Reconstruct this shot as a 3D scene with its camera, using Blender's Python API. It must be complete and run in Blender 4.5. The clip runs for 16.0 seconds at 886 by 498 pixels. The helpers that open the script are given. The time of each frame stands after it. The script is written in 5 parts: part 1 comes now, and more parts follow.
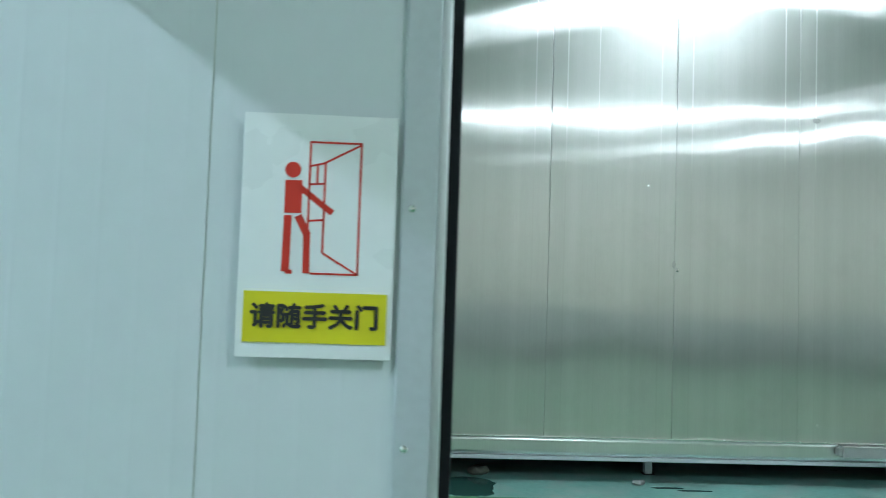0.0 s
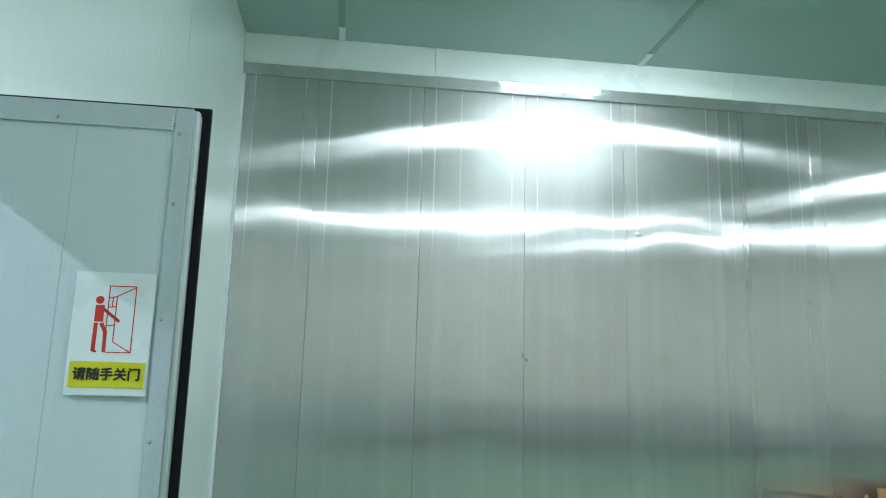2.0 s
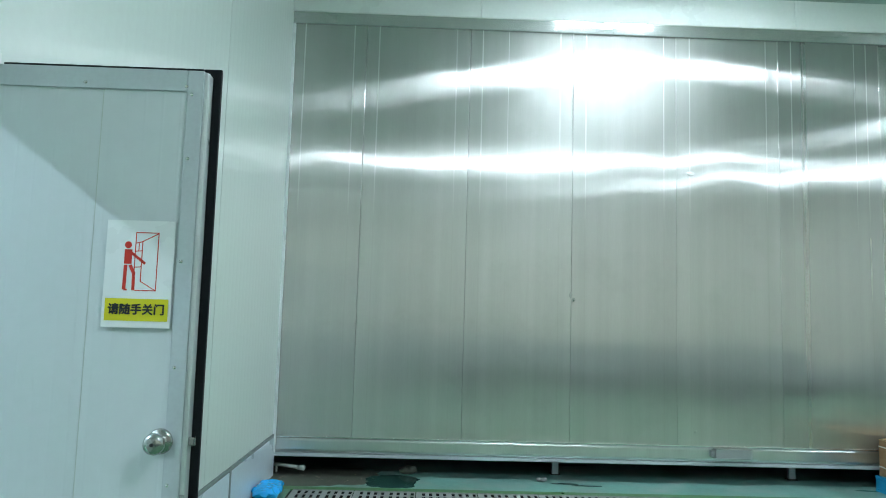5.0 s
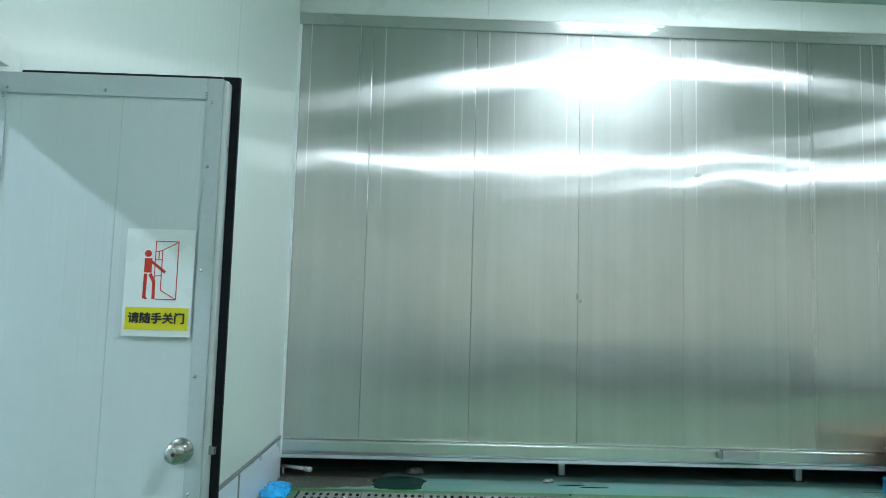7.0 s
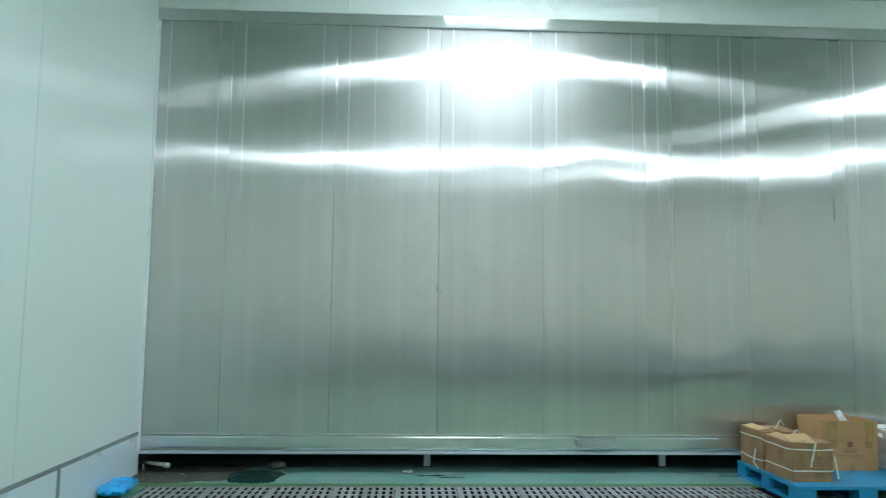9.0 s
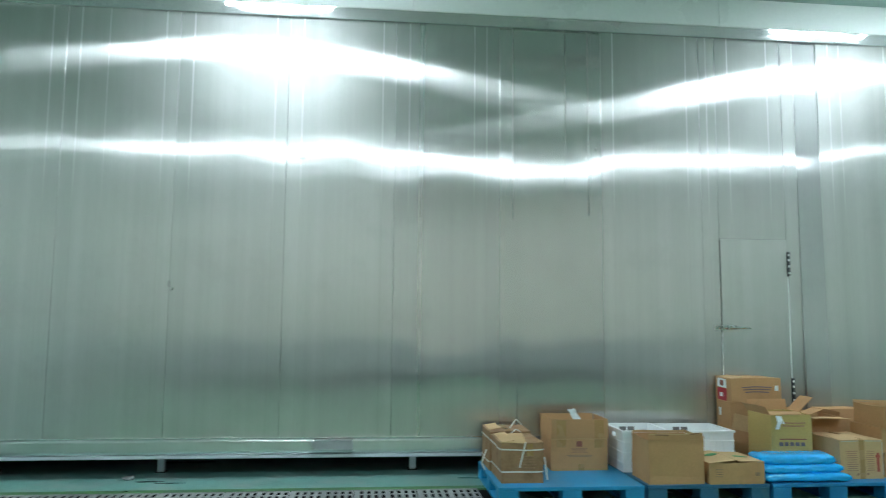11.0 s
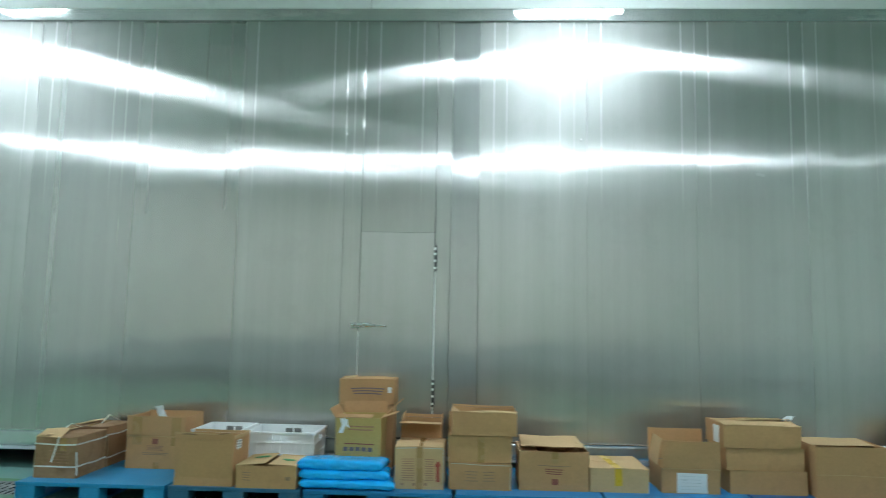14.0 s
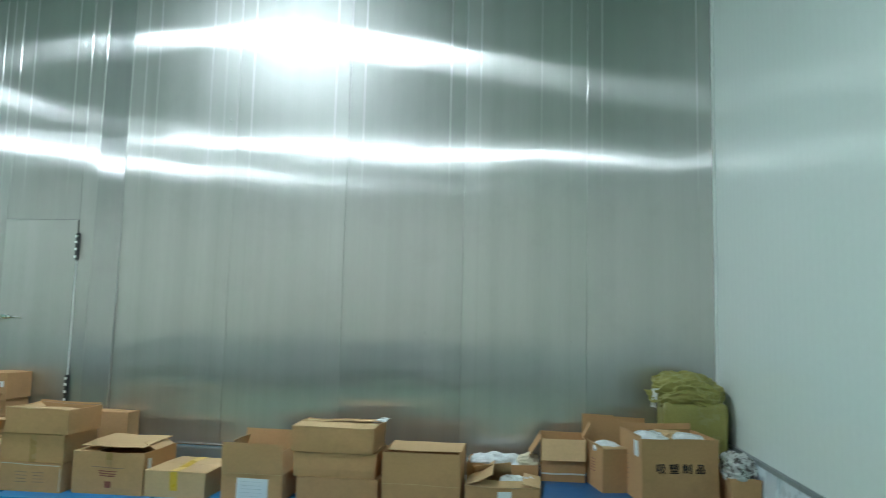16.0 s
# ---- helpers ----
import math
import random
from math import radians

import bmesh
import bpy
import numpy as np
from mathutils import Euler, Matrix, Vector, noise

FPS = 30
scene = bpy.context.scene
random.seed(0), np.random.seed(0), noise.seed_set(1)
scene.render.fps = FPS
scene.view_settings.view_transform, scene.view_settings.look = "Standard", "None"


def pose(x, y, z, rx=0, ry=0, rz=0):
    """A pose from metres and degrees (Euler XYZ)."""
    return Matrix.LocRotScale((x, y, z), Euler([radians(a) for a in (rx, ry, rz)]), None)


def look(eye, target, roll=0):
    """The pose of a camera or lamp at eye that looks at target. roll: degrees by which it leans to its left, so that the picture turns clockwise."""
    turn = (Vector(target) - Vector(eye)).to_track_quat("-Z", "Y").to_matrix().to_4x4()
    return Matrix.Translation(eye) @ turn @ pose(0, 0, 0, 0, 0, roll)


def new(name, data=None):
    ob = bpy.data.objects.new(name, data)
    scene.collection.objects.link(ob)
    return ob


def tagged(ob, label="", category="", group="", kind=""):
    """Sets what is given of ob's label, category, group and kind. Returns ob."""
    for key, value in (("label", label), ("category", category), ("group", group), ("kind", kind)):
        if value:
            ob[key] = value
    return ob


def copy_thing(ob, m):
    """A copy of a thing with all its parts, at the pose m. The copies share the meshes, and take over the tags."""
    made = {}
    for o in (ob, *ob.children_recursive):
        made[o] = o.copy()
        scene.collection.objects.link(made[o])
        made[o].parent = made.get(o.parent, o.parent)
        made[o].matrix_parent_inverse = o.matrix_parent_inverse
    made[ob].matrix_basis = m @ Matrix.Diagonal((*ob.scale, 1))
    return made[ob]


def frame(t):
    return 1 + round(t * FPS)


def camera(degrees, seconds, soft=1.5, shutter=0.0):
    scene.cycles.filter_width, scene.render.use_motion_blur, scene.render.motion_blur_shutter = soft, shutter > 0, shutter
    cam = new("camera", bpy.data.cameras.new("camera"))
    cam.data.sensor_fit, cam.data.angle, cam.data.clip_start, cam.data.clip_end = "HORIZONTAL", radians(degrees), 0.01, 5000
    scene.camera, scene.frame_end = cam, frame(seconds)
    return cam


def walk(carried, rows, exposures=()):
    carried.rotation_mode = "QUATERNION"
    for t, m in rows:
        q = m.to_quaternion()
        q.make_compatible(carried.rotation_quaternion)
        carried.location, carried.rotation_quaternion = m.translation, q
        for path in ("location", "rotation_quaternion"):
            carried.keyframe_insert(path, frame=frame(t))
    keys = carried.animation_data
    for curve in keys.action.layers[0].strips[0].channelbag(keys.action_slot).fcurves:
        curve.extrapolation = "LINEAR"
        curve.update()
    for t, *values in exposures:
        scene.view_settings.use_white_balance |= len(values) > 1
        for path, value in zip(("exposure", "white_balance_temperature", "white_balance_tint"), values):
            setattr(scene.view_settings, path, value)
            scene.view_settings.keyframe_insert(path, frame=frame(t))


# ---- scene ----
cam = camera(64.0, 16.0, 1.0, 0.4)
PATH = [
    (0, (0.628, -5.411, 1.487), (0.719, -3.416, 1.581), 1.9),
    (0.5, (0.759, -5.607, 1.487), (0.853, -3.611, 1.581), 2.0),
    (1, (0.875, -5.854, 1.488), (0.977, -3.867, 1.69), 1.3),
    (1.5, (1.028, -6.129, 1.459), (1.137, -4.171, 1.855), 1.1),
    (2, (1.098, -6.379, 1.448), (1.346, -4.427, 1.81), 1.5),
    (2.5, (1.124, -6.522, 1.449), (1.386, -4.565, 1.77), 1.3),
    (3, (1.168, -6.554, 1.449), (1.44, -4.582, 1.642), 1.6),
    (3.5, (1.181, -6.559, 1.447), (1.449, -4.587, 1.644), 1.5),
    (4, (1.248, -6.545, 1.43), (1.357, -4.558, 1.626), 1.3),
    (6.5, (1.342, -6.551, 1.464), (1.372, -4.56, 1.655), 1.7),
    (7, (1.264, -6.544, 1.467), (1.31, -4.554, 1.656), 1.6),
    (7.5, (1.348, -6.547, 1.466), (1.408, -4.557, 1.655), 1.3),
    (8, (1.591, -6.583, 1.461), (1.666, -4.593, 1.649), 1.1),
    (8.5, (1.989, -6.614, 1.436), (2.064, -4.624, 1.626), 0.9),
    (10.8, (4.207, -6.502, 1.384), (4.402, -4.521, 1.582), 0.3),
    (11, (4.455, -6.488, 1.384), (4.654, -4.508, 1.584), 0.5),
    (11.5, (5.13, -6.497, 1.383), (5.325, -4.517, 1.586), 0.4),
    (12, (5.856, -6.494, 1.376), (6.009, -4.511, 1.581), 0.5),
    (12.5, (6.585, -6.491, 1.364), (6.643, -4.503, 1.571), 0.7),
    (13, (7.284, -6.473, 1.348), (7.253, -4.484, 1.561), 0.7),
    (13.5, (8.025, -6.434, 1.352), (7.964, -4.446, 1.564), 0.9),
    (14, (8.805, -6.394, 1.365), (8.72, -4.406, 1.575), 1.1),
    (14.5, (9.68, -6.261, 1.375), (9.569, -4.275, 1.579), 1.1),
    (15, (10.557, -6.139, 1.388), (10.407, -4.155, 1.589), 1.3),
    (15.5, (11.453, -5.91, 1.381), (11.269, -3.929, 1.586), 1.3),
    (16, (12.304, -5.667, 1.374), (12.069, -3.692, 1.582), 1.4),
]
walk(cam, [(t, look(eye, target, roll)) for t, eye, target, roll in PATH],
     exposures=((0, -0.03), (8.7, -0.03), (11, -0.12), (14.5, -0.16), (16, -0.12)))

# ---- light: cold tubes hung under the ceiling ----
world = bpy.data.worlds.new("world")
scene.world = world
world.use_nodes = True
world.node_tree.nodes["Background"].inputs[0].default_value = (0.02, 0.025, 0.025, 1)
world.node_tree.nodes["Background"].inputs[1].default_value = 0.2
LAMP_COLOR = (0.84, 1.0, 1.10, 1)
LAMP_POWER = 264.0
CEIL = 4.58
EAST = 13.76
SOUTH = -10.7


# ---- materials ----
def material(name, color, rough=0.5, metal=0.0, vary=0.12, scale=3.0, grain=60.0, bump=0.1, spec=0.5, coat=0.0, rand=0.0, dirt=None, stretch=(1, 1, 1), spread=0.08):
    m = bpy.data.materials.new(name)
    m.use_nodes = True
    nt = m.node_tree
    n, l = nt.nodes, nt.links
    p = n["Principled BSDF"]
    p.inputs["Metallic"].default_value = metal
    p.inputs["Specular IOR Level"].default_value = spec
    p.inputs["Coat Weight"].default_value = coat
    tc = n.new("ShaderNodeTexCoord")
    mp = n.new("ShaderNodeMapping")
    mp.inputs["Scale"].default_value = stretch
    l.new(tc.outputs["Object"], mp.inputs["Vector"])
    big = n.new("ShaderNodeTexNoise")
    big.inputs["Scale"].default_value, big.inputs["Detail"].default_value = scale, 5
    fine = n.new("ShaderNodeTexNoise")
    fine.inputs["Scale"].default_value, fine.inputs["Detail"].default_value = grain, 3
    for t in (big, fine):
        l.new(mp.outputs["Vector"], t.inputs["Vector"])
    add = n.new("ShaderNodeMath")
    add.operation = "ADD"
    l.new(big.outputs["Fac"], add.inputs[0])
    l.new(fine.outputs["Fac"], add.inputs[1])
    last = add.outputs[0]
    if rand:
        info = n.new("ShaderNodeObjectInfo")
        mul = n.new("ShaderNodeMath")
        mul.operation = "MULTIPLY_ADD"
        l.new(info.outputs["Random"], mul.inputs[0])
        mul.inputs[1].default_value = rand
        l.new(last, mul.inputs[2])
        last = mul.outputs[0]
    mr = n.new("ShaderNodeMapRange")
    mr.inputs["From Min"].default_value, mr.inputs["From Max"].default_value = 0.6, 1.4 + rand
    mr.inputs["To Min"].default_value, mr.inputs["To Max"].default_value = 1 - vary, 1 + vary
    l.new(last, mr.inputs["Value"])
    hsv = n.new("ShaderNodeHueSaturation")
    hsv.inputs["Color"].default_value = (*color, 1)
    l.new(mr.outputs[0], hsv.inputs["Value"])
    col = hsv.outputs["Color"]
    if dirt:
        dcol, dscale, lo, hi = dirt
        dn = n.new("ShaderNodeTexNoise")
        dn.inputs["Scale"].default_value, dn.inputs["Detail"].default_value, dn.inputs["Roughness"].default_value = dscale, 8, 0.65
        l.new(tc.outputs["Object"], dn.inputs["Vector"])
        dr = n.new("ShaderNodeMapRange")
        dr.inputs["From Min"].default_value, dr.inputs["From Max"].default_value = lo, hi
        l.new(dn.outputs["Fac"], dr.inputs["Value"])
        mix = n.new("ShaderNodeMix")
        mix.data_type = "RGBA"
        l.new(dr.outputs[0], mix.inputs["Factor"])
        l.new(col, mix.inputs[6])
        mix.inputs[7].default_value = (*dcol, 1)
        col = mix.outputs[2]
    l.new(col, p.inputs["Base Color"])
    rr = n.new("ShaderNodeMapRange")
    rr.inputs["From Min"].default_value, rr.inputs["From Max"].default_value = 0.3, 0.7
    rr.inputs["To Min"].default_value, rr.inputs["To Max"].default_value = max(rough - spread, 0.02), min(rough + spread, 1)
    l.new(big.outputs["Fac"], rr.inputs["Value"])
    l.new(rr.outputs[0], p.inputs["Roughness"])
    if bump:
        b = n.new("ShaderNodeBump")
        b.inputs["Strength"].default_value, b.inputs["Distance"].default_value = bump, 0.002
        l.new(fine.outputs["Fac"], b.inputs["Height"])
        l.new(b.outputs[0], p.inputs["Normal"])
    return m


def brushed(name, color, rough, aniso, wavy=0.0, along=(1, 0, 0), lines_depth=0.0004, haze=0.0):
    """Brushed sheet steel: upright brush lines, which spread a reflection sideways; faint buckling."""
    m = material(name, color, rough, 1.0, 0.07, 1.6, 40, 0.0, spread=0.015, stretch=(5, 5, 0.2), dirt=(tuple(c * 0.88 for c in color), 1.9, 0.52, 0.78))
    n, l = m.node_tree.nodes, m.node_tree.links
    p = n["Principled BSDF"]
    p.inputs["Anisotropic"].default_value = aniso
    t = n.new("ShaderNodeCombineXYZ")
    for i, v in enumerate(along):
        t.inputs[i].default_value = v
    l.new(t.outputs[0], p.inputs["Tangent"])
    tc = n.new("ShaderNodeTexCoord")
    mp = n.new("ShaderNodeMapping")
    mp.inputs["Scale"].default_value = (700, 700, 0.5)
    l.new(tc.outputs["Object"], mp.inputs["Vector"])
    lines = n.new("ShaderNodeTexNoise")
    lines.inputs["Scale"].default_value, lines.inputs["Detail"].default_value = 1, 2
    l.new(mp.outputs["Vector"], lines.inputs["Vector"])
    b1 = n.new("ShaderNodeBump")
    b1.inputs["Strength"].default_value, b1.inputs["Distance"].default_value = 1.0, lines_depth
    l.new(lines.outputs["Fac"], b1.inputs["Height"])
    last = b1
    if wavy:
        w = n.new("ShaderNodeTexNoise")
        w.inputs["Scale"].default_value, w.inputs["Detail"].default_value = 1.3, 1
        l.new(tc.outputs["Object"], w.inputs["Vector"])
        b2 = n.new("ShaderNodeBump")
        b2.inputs["Strength"].default_value, b2.inputs["Distance"].default_value = 1.0, wavy
        l.new(w.outputs["Fac"], b2.inputs["Height"])
        l.new(b1.outputs[0], b2.inputs["Normal"])
        last = b2
    l.new(last.outputs[0], p.inputs["Normal"])
    if haze:
        q = n.new("ShaderNodeBsdfPrincipled")
        q.inputs["Metallic"].default_value, q.inputs["Roughness"].default_value = 1.0, 0.50
        l.new(p.inputs["Base Color"].links[0].from_socket, q.inputs["Base Color"])
        mix = n.new("ShaderNodeMixShader")
        mix.inputs[0].default_value = haze
        l.new(p.outputs[0], mix.inputs[1])
        l.new(q.outputs[0], mix.inputs[2])
        l.new(mix.outputs[0], n["Material Output"].inputs["Surface"])
    return m


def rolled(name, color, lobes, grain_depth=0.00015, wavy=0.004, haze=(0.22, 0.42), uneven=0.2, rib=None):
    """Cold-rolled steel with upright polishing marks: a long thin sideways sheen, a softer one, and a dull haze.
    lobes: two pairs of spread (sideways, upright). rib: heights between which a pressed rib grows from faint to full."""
    m = material(name, color, 0.3, 1.0, 0.04, 1.6, 40, 0.0, stretch=(5, 5, 0.2), dirt=(tuple(c * 0.90 for c in color), 1.9, 0.52, 0.78))
    n, l = m.node_tree.nodes, m.node_tree.links
    p = n["Principled BSDF"]
    base = p.inputs["Base Color"].links[0].from_socket
    tangent = n.new("ShaderNodeCombineXYZ")
    tangent.inputs[0].default_value = 1.0
    tc = n.new("ShaderNodeTexCoord")

    def texture(scale, detail, size=1.0):
        mp = n.new("ShaderNodeMapping")
        mp.inputs["Scale"].default_value = scale
        l.new(tc.outputs["Object"], mp.inputs["Vector"])
        t = n.new("ShaderNodeTexNoise")
        t.inputs["Scale"].default_value, t.inputs["Detail"].default_value = size, detail
        l.new(mp.outputs["Vector"], t.inputs["Vector"])
        return t.outputs["Fac"]

    last = None
    for height, depth in ((texture((520, 520, 0.5), 2), grain_depth), (texture((1, 1, 1), 1, 1.3), wavy)):
        b = n.new("ShaderNodeBump")
        b.inputs["Strength"].default_value, b.inputs["Distance"].default_value = 1.0, depth
        l.new(height, b.inputs["Height"])
        if last:
            l.new(last.outputs[0], b.inputs["Normal"])
        last = b
    shaders = []
    for wide, tall in lobes:
        g = n.new("ShaderNodeBsdfAnisotropic")
        g.inputs["Roughness"].default_value = (wide * tall) ** 0.25
        g.inputs["Anisotropy"].default_value = (tall / wide) ** 0.5 - 1
        l.new(base, g.inputs["Color"])
        l.new(tangent.outputs[0], g.inputs["Tangent"])
        l.new(last.outputs[0], g.inputs["Normal"])
        g.distribution = "BECKMANN" if shaders else "GGX"
        shaders.append(g)
    p.inputs["Roughness"].default_value = haze[1]
    l.remove(p.inputs["Roughness"].links[0])
    marks = n.new("ShaderNodeMapRange")
    marks.inputs["From Min"].default_value, marks.inputs["From Max"].default_value = 0.32, 0.68
    marks.inputs["To Min"].default_value, marks.inputs["To Max"].default_value = 0.40 - uneven, 0.40 + uneven
    l.new(texture((16, 16, 0.03), 3), marks.inputs["Value"])
    weight = marks.outputs[0]
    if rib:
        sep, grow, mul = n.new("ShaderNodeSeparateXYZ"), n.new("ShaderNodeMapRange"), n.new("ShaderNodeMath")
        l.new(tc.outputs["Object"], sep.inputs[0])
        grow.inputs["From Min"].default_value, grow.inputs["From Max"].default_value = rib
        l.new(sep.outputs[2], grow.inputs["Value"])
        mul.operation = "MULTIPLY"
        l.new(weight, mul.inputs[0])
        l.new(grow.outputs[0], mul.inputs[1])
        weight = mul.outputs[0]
    m1, m2 = n.new("ShaderNodeMixShader"), n.new("ShaderNodeMixShader")
    l.new(weight, m1.inputs[0])
    l.new(shaders[0].outputs[0], m1.inputs[1])
    l.new(shaders[1].outputs[0], m1.inputs[2])
    dull = n.new("ShaderNodeMapRange")
    dull.inputs["From Min"].default_value, dull.inputs["From Max"].default_value = 0.3, 0.7
    dull.inputs["To Min"].default_value, dull.inputs["To Max"].default_value = haze[0] * 0.94, haze[0] * 1.06
    l.new(texture((6, 6, 0.02), 3), dull.inputs["Value"])
    info, own, each = n.new("ShaderNodeObjectInfo"), n.new("ShaderNodeMapRange"), n.new("ShaderNodeMath")
    l.new(info.outputs["Random"], own.inputs["Value"])
    own.inputs["To Min"].default_value, own.inputs["To Max"].default_value = 0.78, 1.22
    each.operation = "MULTIPLY"
    l.new(dull.outputs[0], each.inputs[0])
    l.new(own.outputs[0], each.inputs[1])
    l.new(each.outputs[0], m2.inputs[0])
    l.new(m1.outputs[0], m2.inputs[1])
    l.new(p.outputs[0], m2.inputs[2])
    l.new(m2.outputs[0], n["Material Output"].inputs["Surface"])
    return m


def ribbed(name, color, axis, period, rough=0.34, depth=0.0012, dirt=None, sharp=24.0):
    """Painted sheet with fine rolled ribs, set out along one axis."""
    m = material(name, color, rough, 0, 0.025, 0.8, 25, 0.0, spread=0.02, dirt=dirt)
    n, l = m.node_tree.nodes, m.node_tree.links
    tc = n.new("ShaderNodeTexCoord")
    sp = n.new("ShaderNodeSeparateXYZ")
    l.new(tc.outputs["Object"], sp.inputs[0])
    mu = n.new("ShaderNodeMath")
    mu.operation = "MULTIPLY"
    l.new(sp.outputs[axis], mu.inputs[0])
    mu.inputs[1].default_value = math.pi / period
    sn = n.new("ShaderNodeMath")
    sn.operation = "SINE"
    l.new(mu.outputs[0], sn.inputs[0])
    ab = n.new("ShaderNodeMath")
    ab.operation = "ABSOLUTE"
    l.new(sn.outputs[0], ab.inputs[0])
    si = n.new("ShaderNodeMath")
    si.operation = "POWER"
    l.new(ab.outputs[0], si.inputs[0])
    si.inputs[1].default_value = sharp
    b = n.new("ShaderNodeBump")
    b.inputs["Strength"].default_value, b.inputs["Distance"].default_value = 0.5, depth
    l.new(si.outputs[0], b.inputs["Height"])
    l.new(b.outputs[0], n["Principled BSDF"].inputs["Normal"])
    return m


STEEL = rolled("brushed_steel", (0.66, 0.655, 0.635), ((0.24, 0.0055), (0.20, 0.019)), haze=(0.31, 0.50), uneven=0.28)
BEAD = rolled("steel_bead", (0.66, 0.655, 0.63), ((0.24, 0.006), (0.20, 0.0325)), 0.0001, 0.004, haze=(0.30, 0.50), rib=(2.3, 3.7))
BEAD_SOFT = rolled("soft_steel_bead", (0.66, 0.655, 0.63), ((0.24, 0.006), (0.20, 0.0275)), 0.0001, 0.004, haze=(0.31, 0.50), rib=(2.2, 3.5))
STEEL_STRIP = rolled("brushed_steel_strip", (0.61, 0.61, 0.60), ((0.16, 0.005), (0.12, 0.014)), 0.0001, 0.003, haze=(0.25, 0.50))
FLASHING = brushed("polished_flashing", (0.66, 0.68, 0.67), 0.055, 0.0, 0.0, lines_depth=0.00003, haze=0.18)
CHANNEL = brushed("channel_steel", (0.72, 0.74, 0.73), 0.20, 0.3, 0.006, lines_depth=0.0001, haze=0.3)
CHROME = material("chrome", (0.86, 0.86, 0.85), 0.16, 1.0, 0.05, 8, 60, 0.02)
SATIN = material("satin_nickel", (0.44, 0.44, 0.43), 0.22, 1.0, 0.06, 20, 90, 0.05)
ALU = material("grey_aluminium", (0.58, 0.63, 0.67), 0.40, 0.30, 0.05, 5, 80, 0.05)
ALU_EDGE = material("bright_aluminium_edge", (0.72, 0.75, 0.77), 0.34, 0.5, 0.05, 5, 80, 0.05)
BOX_GREY = material("dull_steel_box", (0.36, 0.38, 0.38), 0.42, 0.2, 0.10, 12, 80, 0.05)
DARK_IRON = material("hinge_black", (0.03, 0.032, 0.034), 0.4, 0.3, 0.2)
RUBBER = material("black_rubber", (0.008, 0.010, 0.012), 0.75, 0, 0.2, 6, 50, 0.1, spec=0.2)
PAINT_WALL = ribbed("white_ribbed_sheet", (0.77, 0.84, 0.81), 1, 0.095, 0.13, 0.0005, sharp=5.0)
PAINT_DOOR = ribbed("pale_door_sheet", (0.655, 0.705, 0.73), 0, 0.051, 0.38, 0.0005, sharp=40.0)
PAINT_PLAIN = material("white_painted_sheet", (0.79, 0.83, 0.80), 0.33, 0, 0.03, 1.0, 30, 0.02, coat=0.1)
PAINT_FAR = material("cream_far_wall", (0.93, 0.83, 0.73), 0.4, 0, 0.03, 1.0, 30, 0.02)
PAINT_CEIL = ribbed("ceiling_sheet", (0.40, 0.515, 0.485), 1, 0.06, 0.36, 0.0016, sharp=6.0)
BATTEN = material("grey_green_strip", (0.27, 0.35, 0.33), 0.4, 0, 0.08, 3)
PLINTH = material("pale_blue_plinth", (0.70, 0.78, 0.84), 0.3, 0, 0.05, 2, 30, 0.03, coat=0.2)
JOINT_PALE = material("pale_wall_joint", (0.55, 0.60, 0.58), 0.6, 0, 0.1, 8)
JOINT = material("grey_joint", (0.22, 0.25, 0.25), 0.6, 0, 0.2, 8)
SEAL = material("dark_seam", (0.05, 0.055, 0.055), 0.7, 0, 0.2)
GREEN_FLOOR = material("green_epoxy_floor", (0.14, 0.32, 0.20), 0.30, 0, 0.22, 1.6, 40, 0.15, coat=0.15, dirt=((0.17, 0.26, 0.20), 1.4, 0.55, 0.78))
TEAL_FLOOR = material("worn_teal_floor", (0.20, 0.41, 0.37), 0.34, 0, 0.30, 2.2, 45, 0.2, coat=0.1, stretch=(0.4, 2.2, 1), dirt=((0.33, 0.42, 0.39), 3.1, 0.46, 0.70))
GRASS_FLOOR = material("grass_green_line", (0.085, 0.235, 0.08), 0.35, 0, 0.3, 3, 45, 0.2, coat=0.1, dirt=((0.10, 0.20, 0.15), 3, 0.5, 0.75))
WET_FLOOR = material("wet_dark_floor", (0.028, 0.085, 0.075), 0.16, 0, 0.2, 4, 40, 0.05, coat=0.3)
DIRT_FLOOR = material("dirty_damp_floor", (0.10, 0.105, 0.085), 0.45, 0, 0.4, 5, 60, 0.4, dirt=((0.30, 0.30, 0.27), 14, 0.66, 0.74))
# Near-black that puts the shade of drain and store gap into colour.
SHADE_BLACK = material("painted_black_shade", (0.02, 0.022, 0.022), 0.8, 0, 0.3)
GRATE = material("grey_grating", (0.27, 0.28, 0.28), 0.5, 0, 0.2, 8, 60, 0.2)
DADO = material("dark_grey_blue_dado", (0.055, 0.062, 0.075), 0.45, 0, 0.2, 2)
DADO_PALE = material("dull_grey_band", (0.33, 0.35, 0.37), 0.5, 0, 0.1, 2)
PIPE = material("white_plastic_pipe", (0.62, 0.66, 0.62), 0.35, 0, 0.1, 10)
SKY_BLUE = material("sky_blue_plastic", (0.015, 0.26, 0.50), 0.42, 0, 0.15, 4, 70, 0.15, dirt=((0.16, 0.26, 0.32), 5, 0.62, 0.85))
DEEP_BLUE = material("deep_blue_plastic", (0.010, 0.115, 0.30), 0.42, 0, 0.15, 4, 70, 0.15, dirt=((0.05, 0.10, 0.16), 5, 0.6, 0.85))
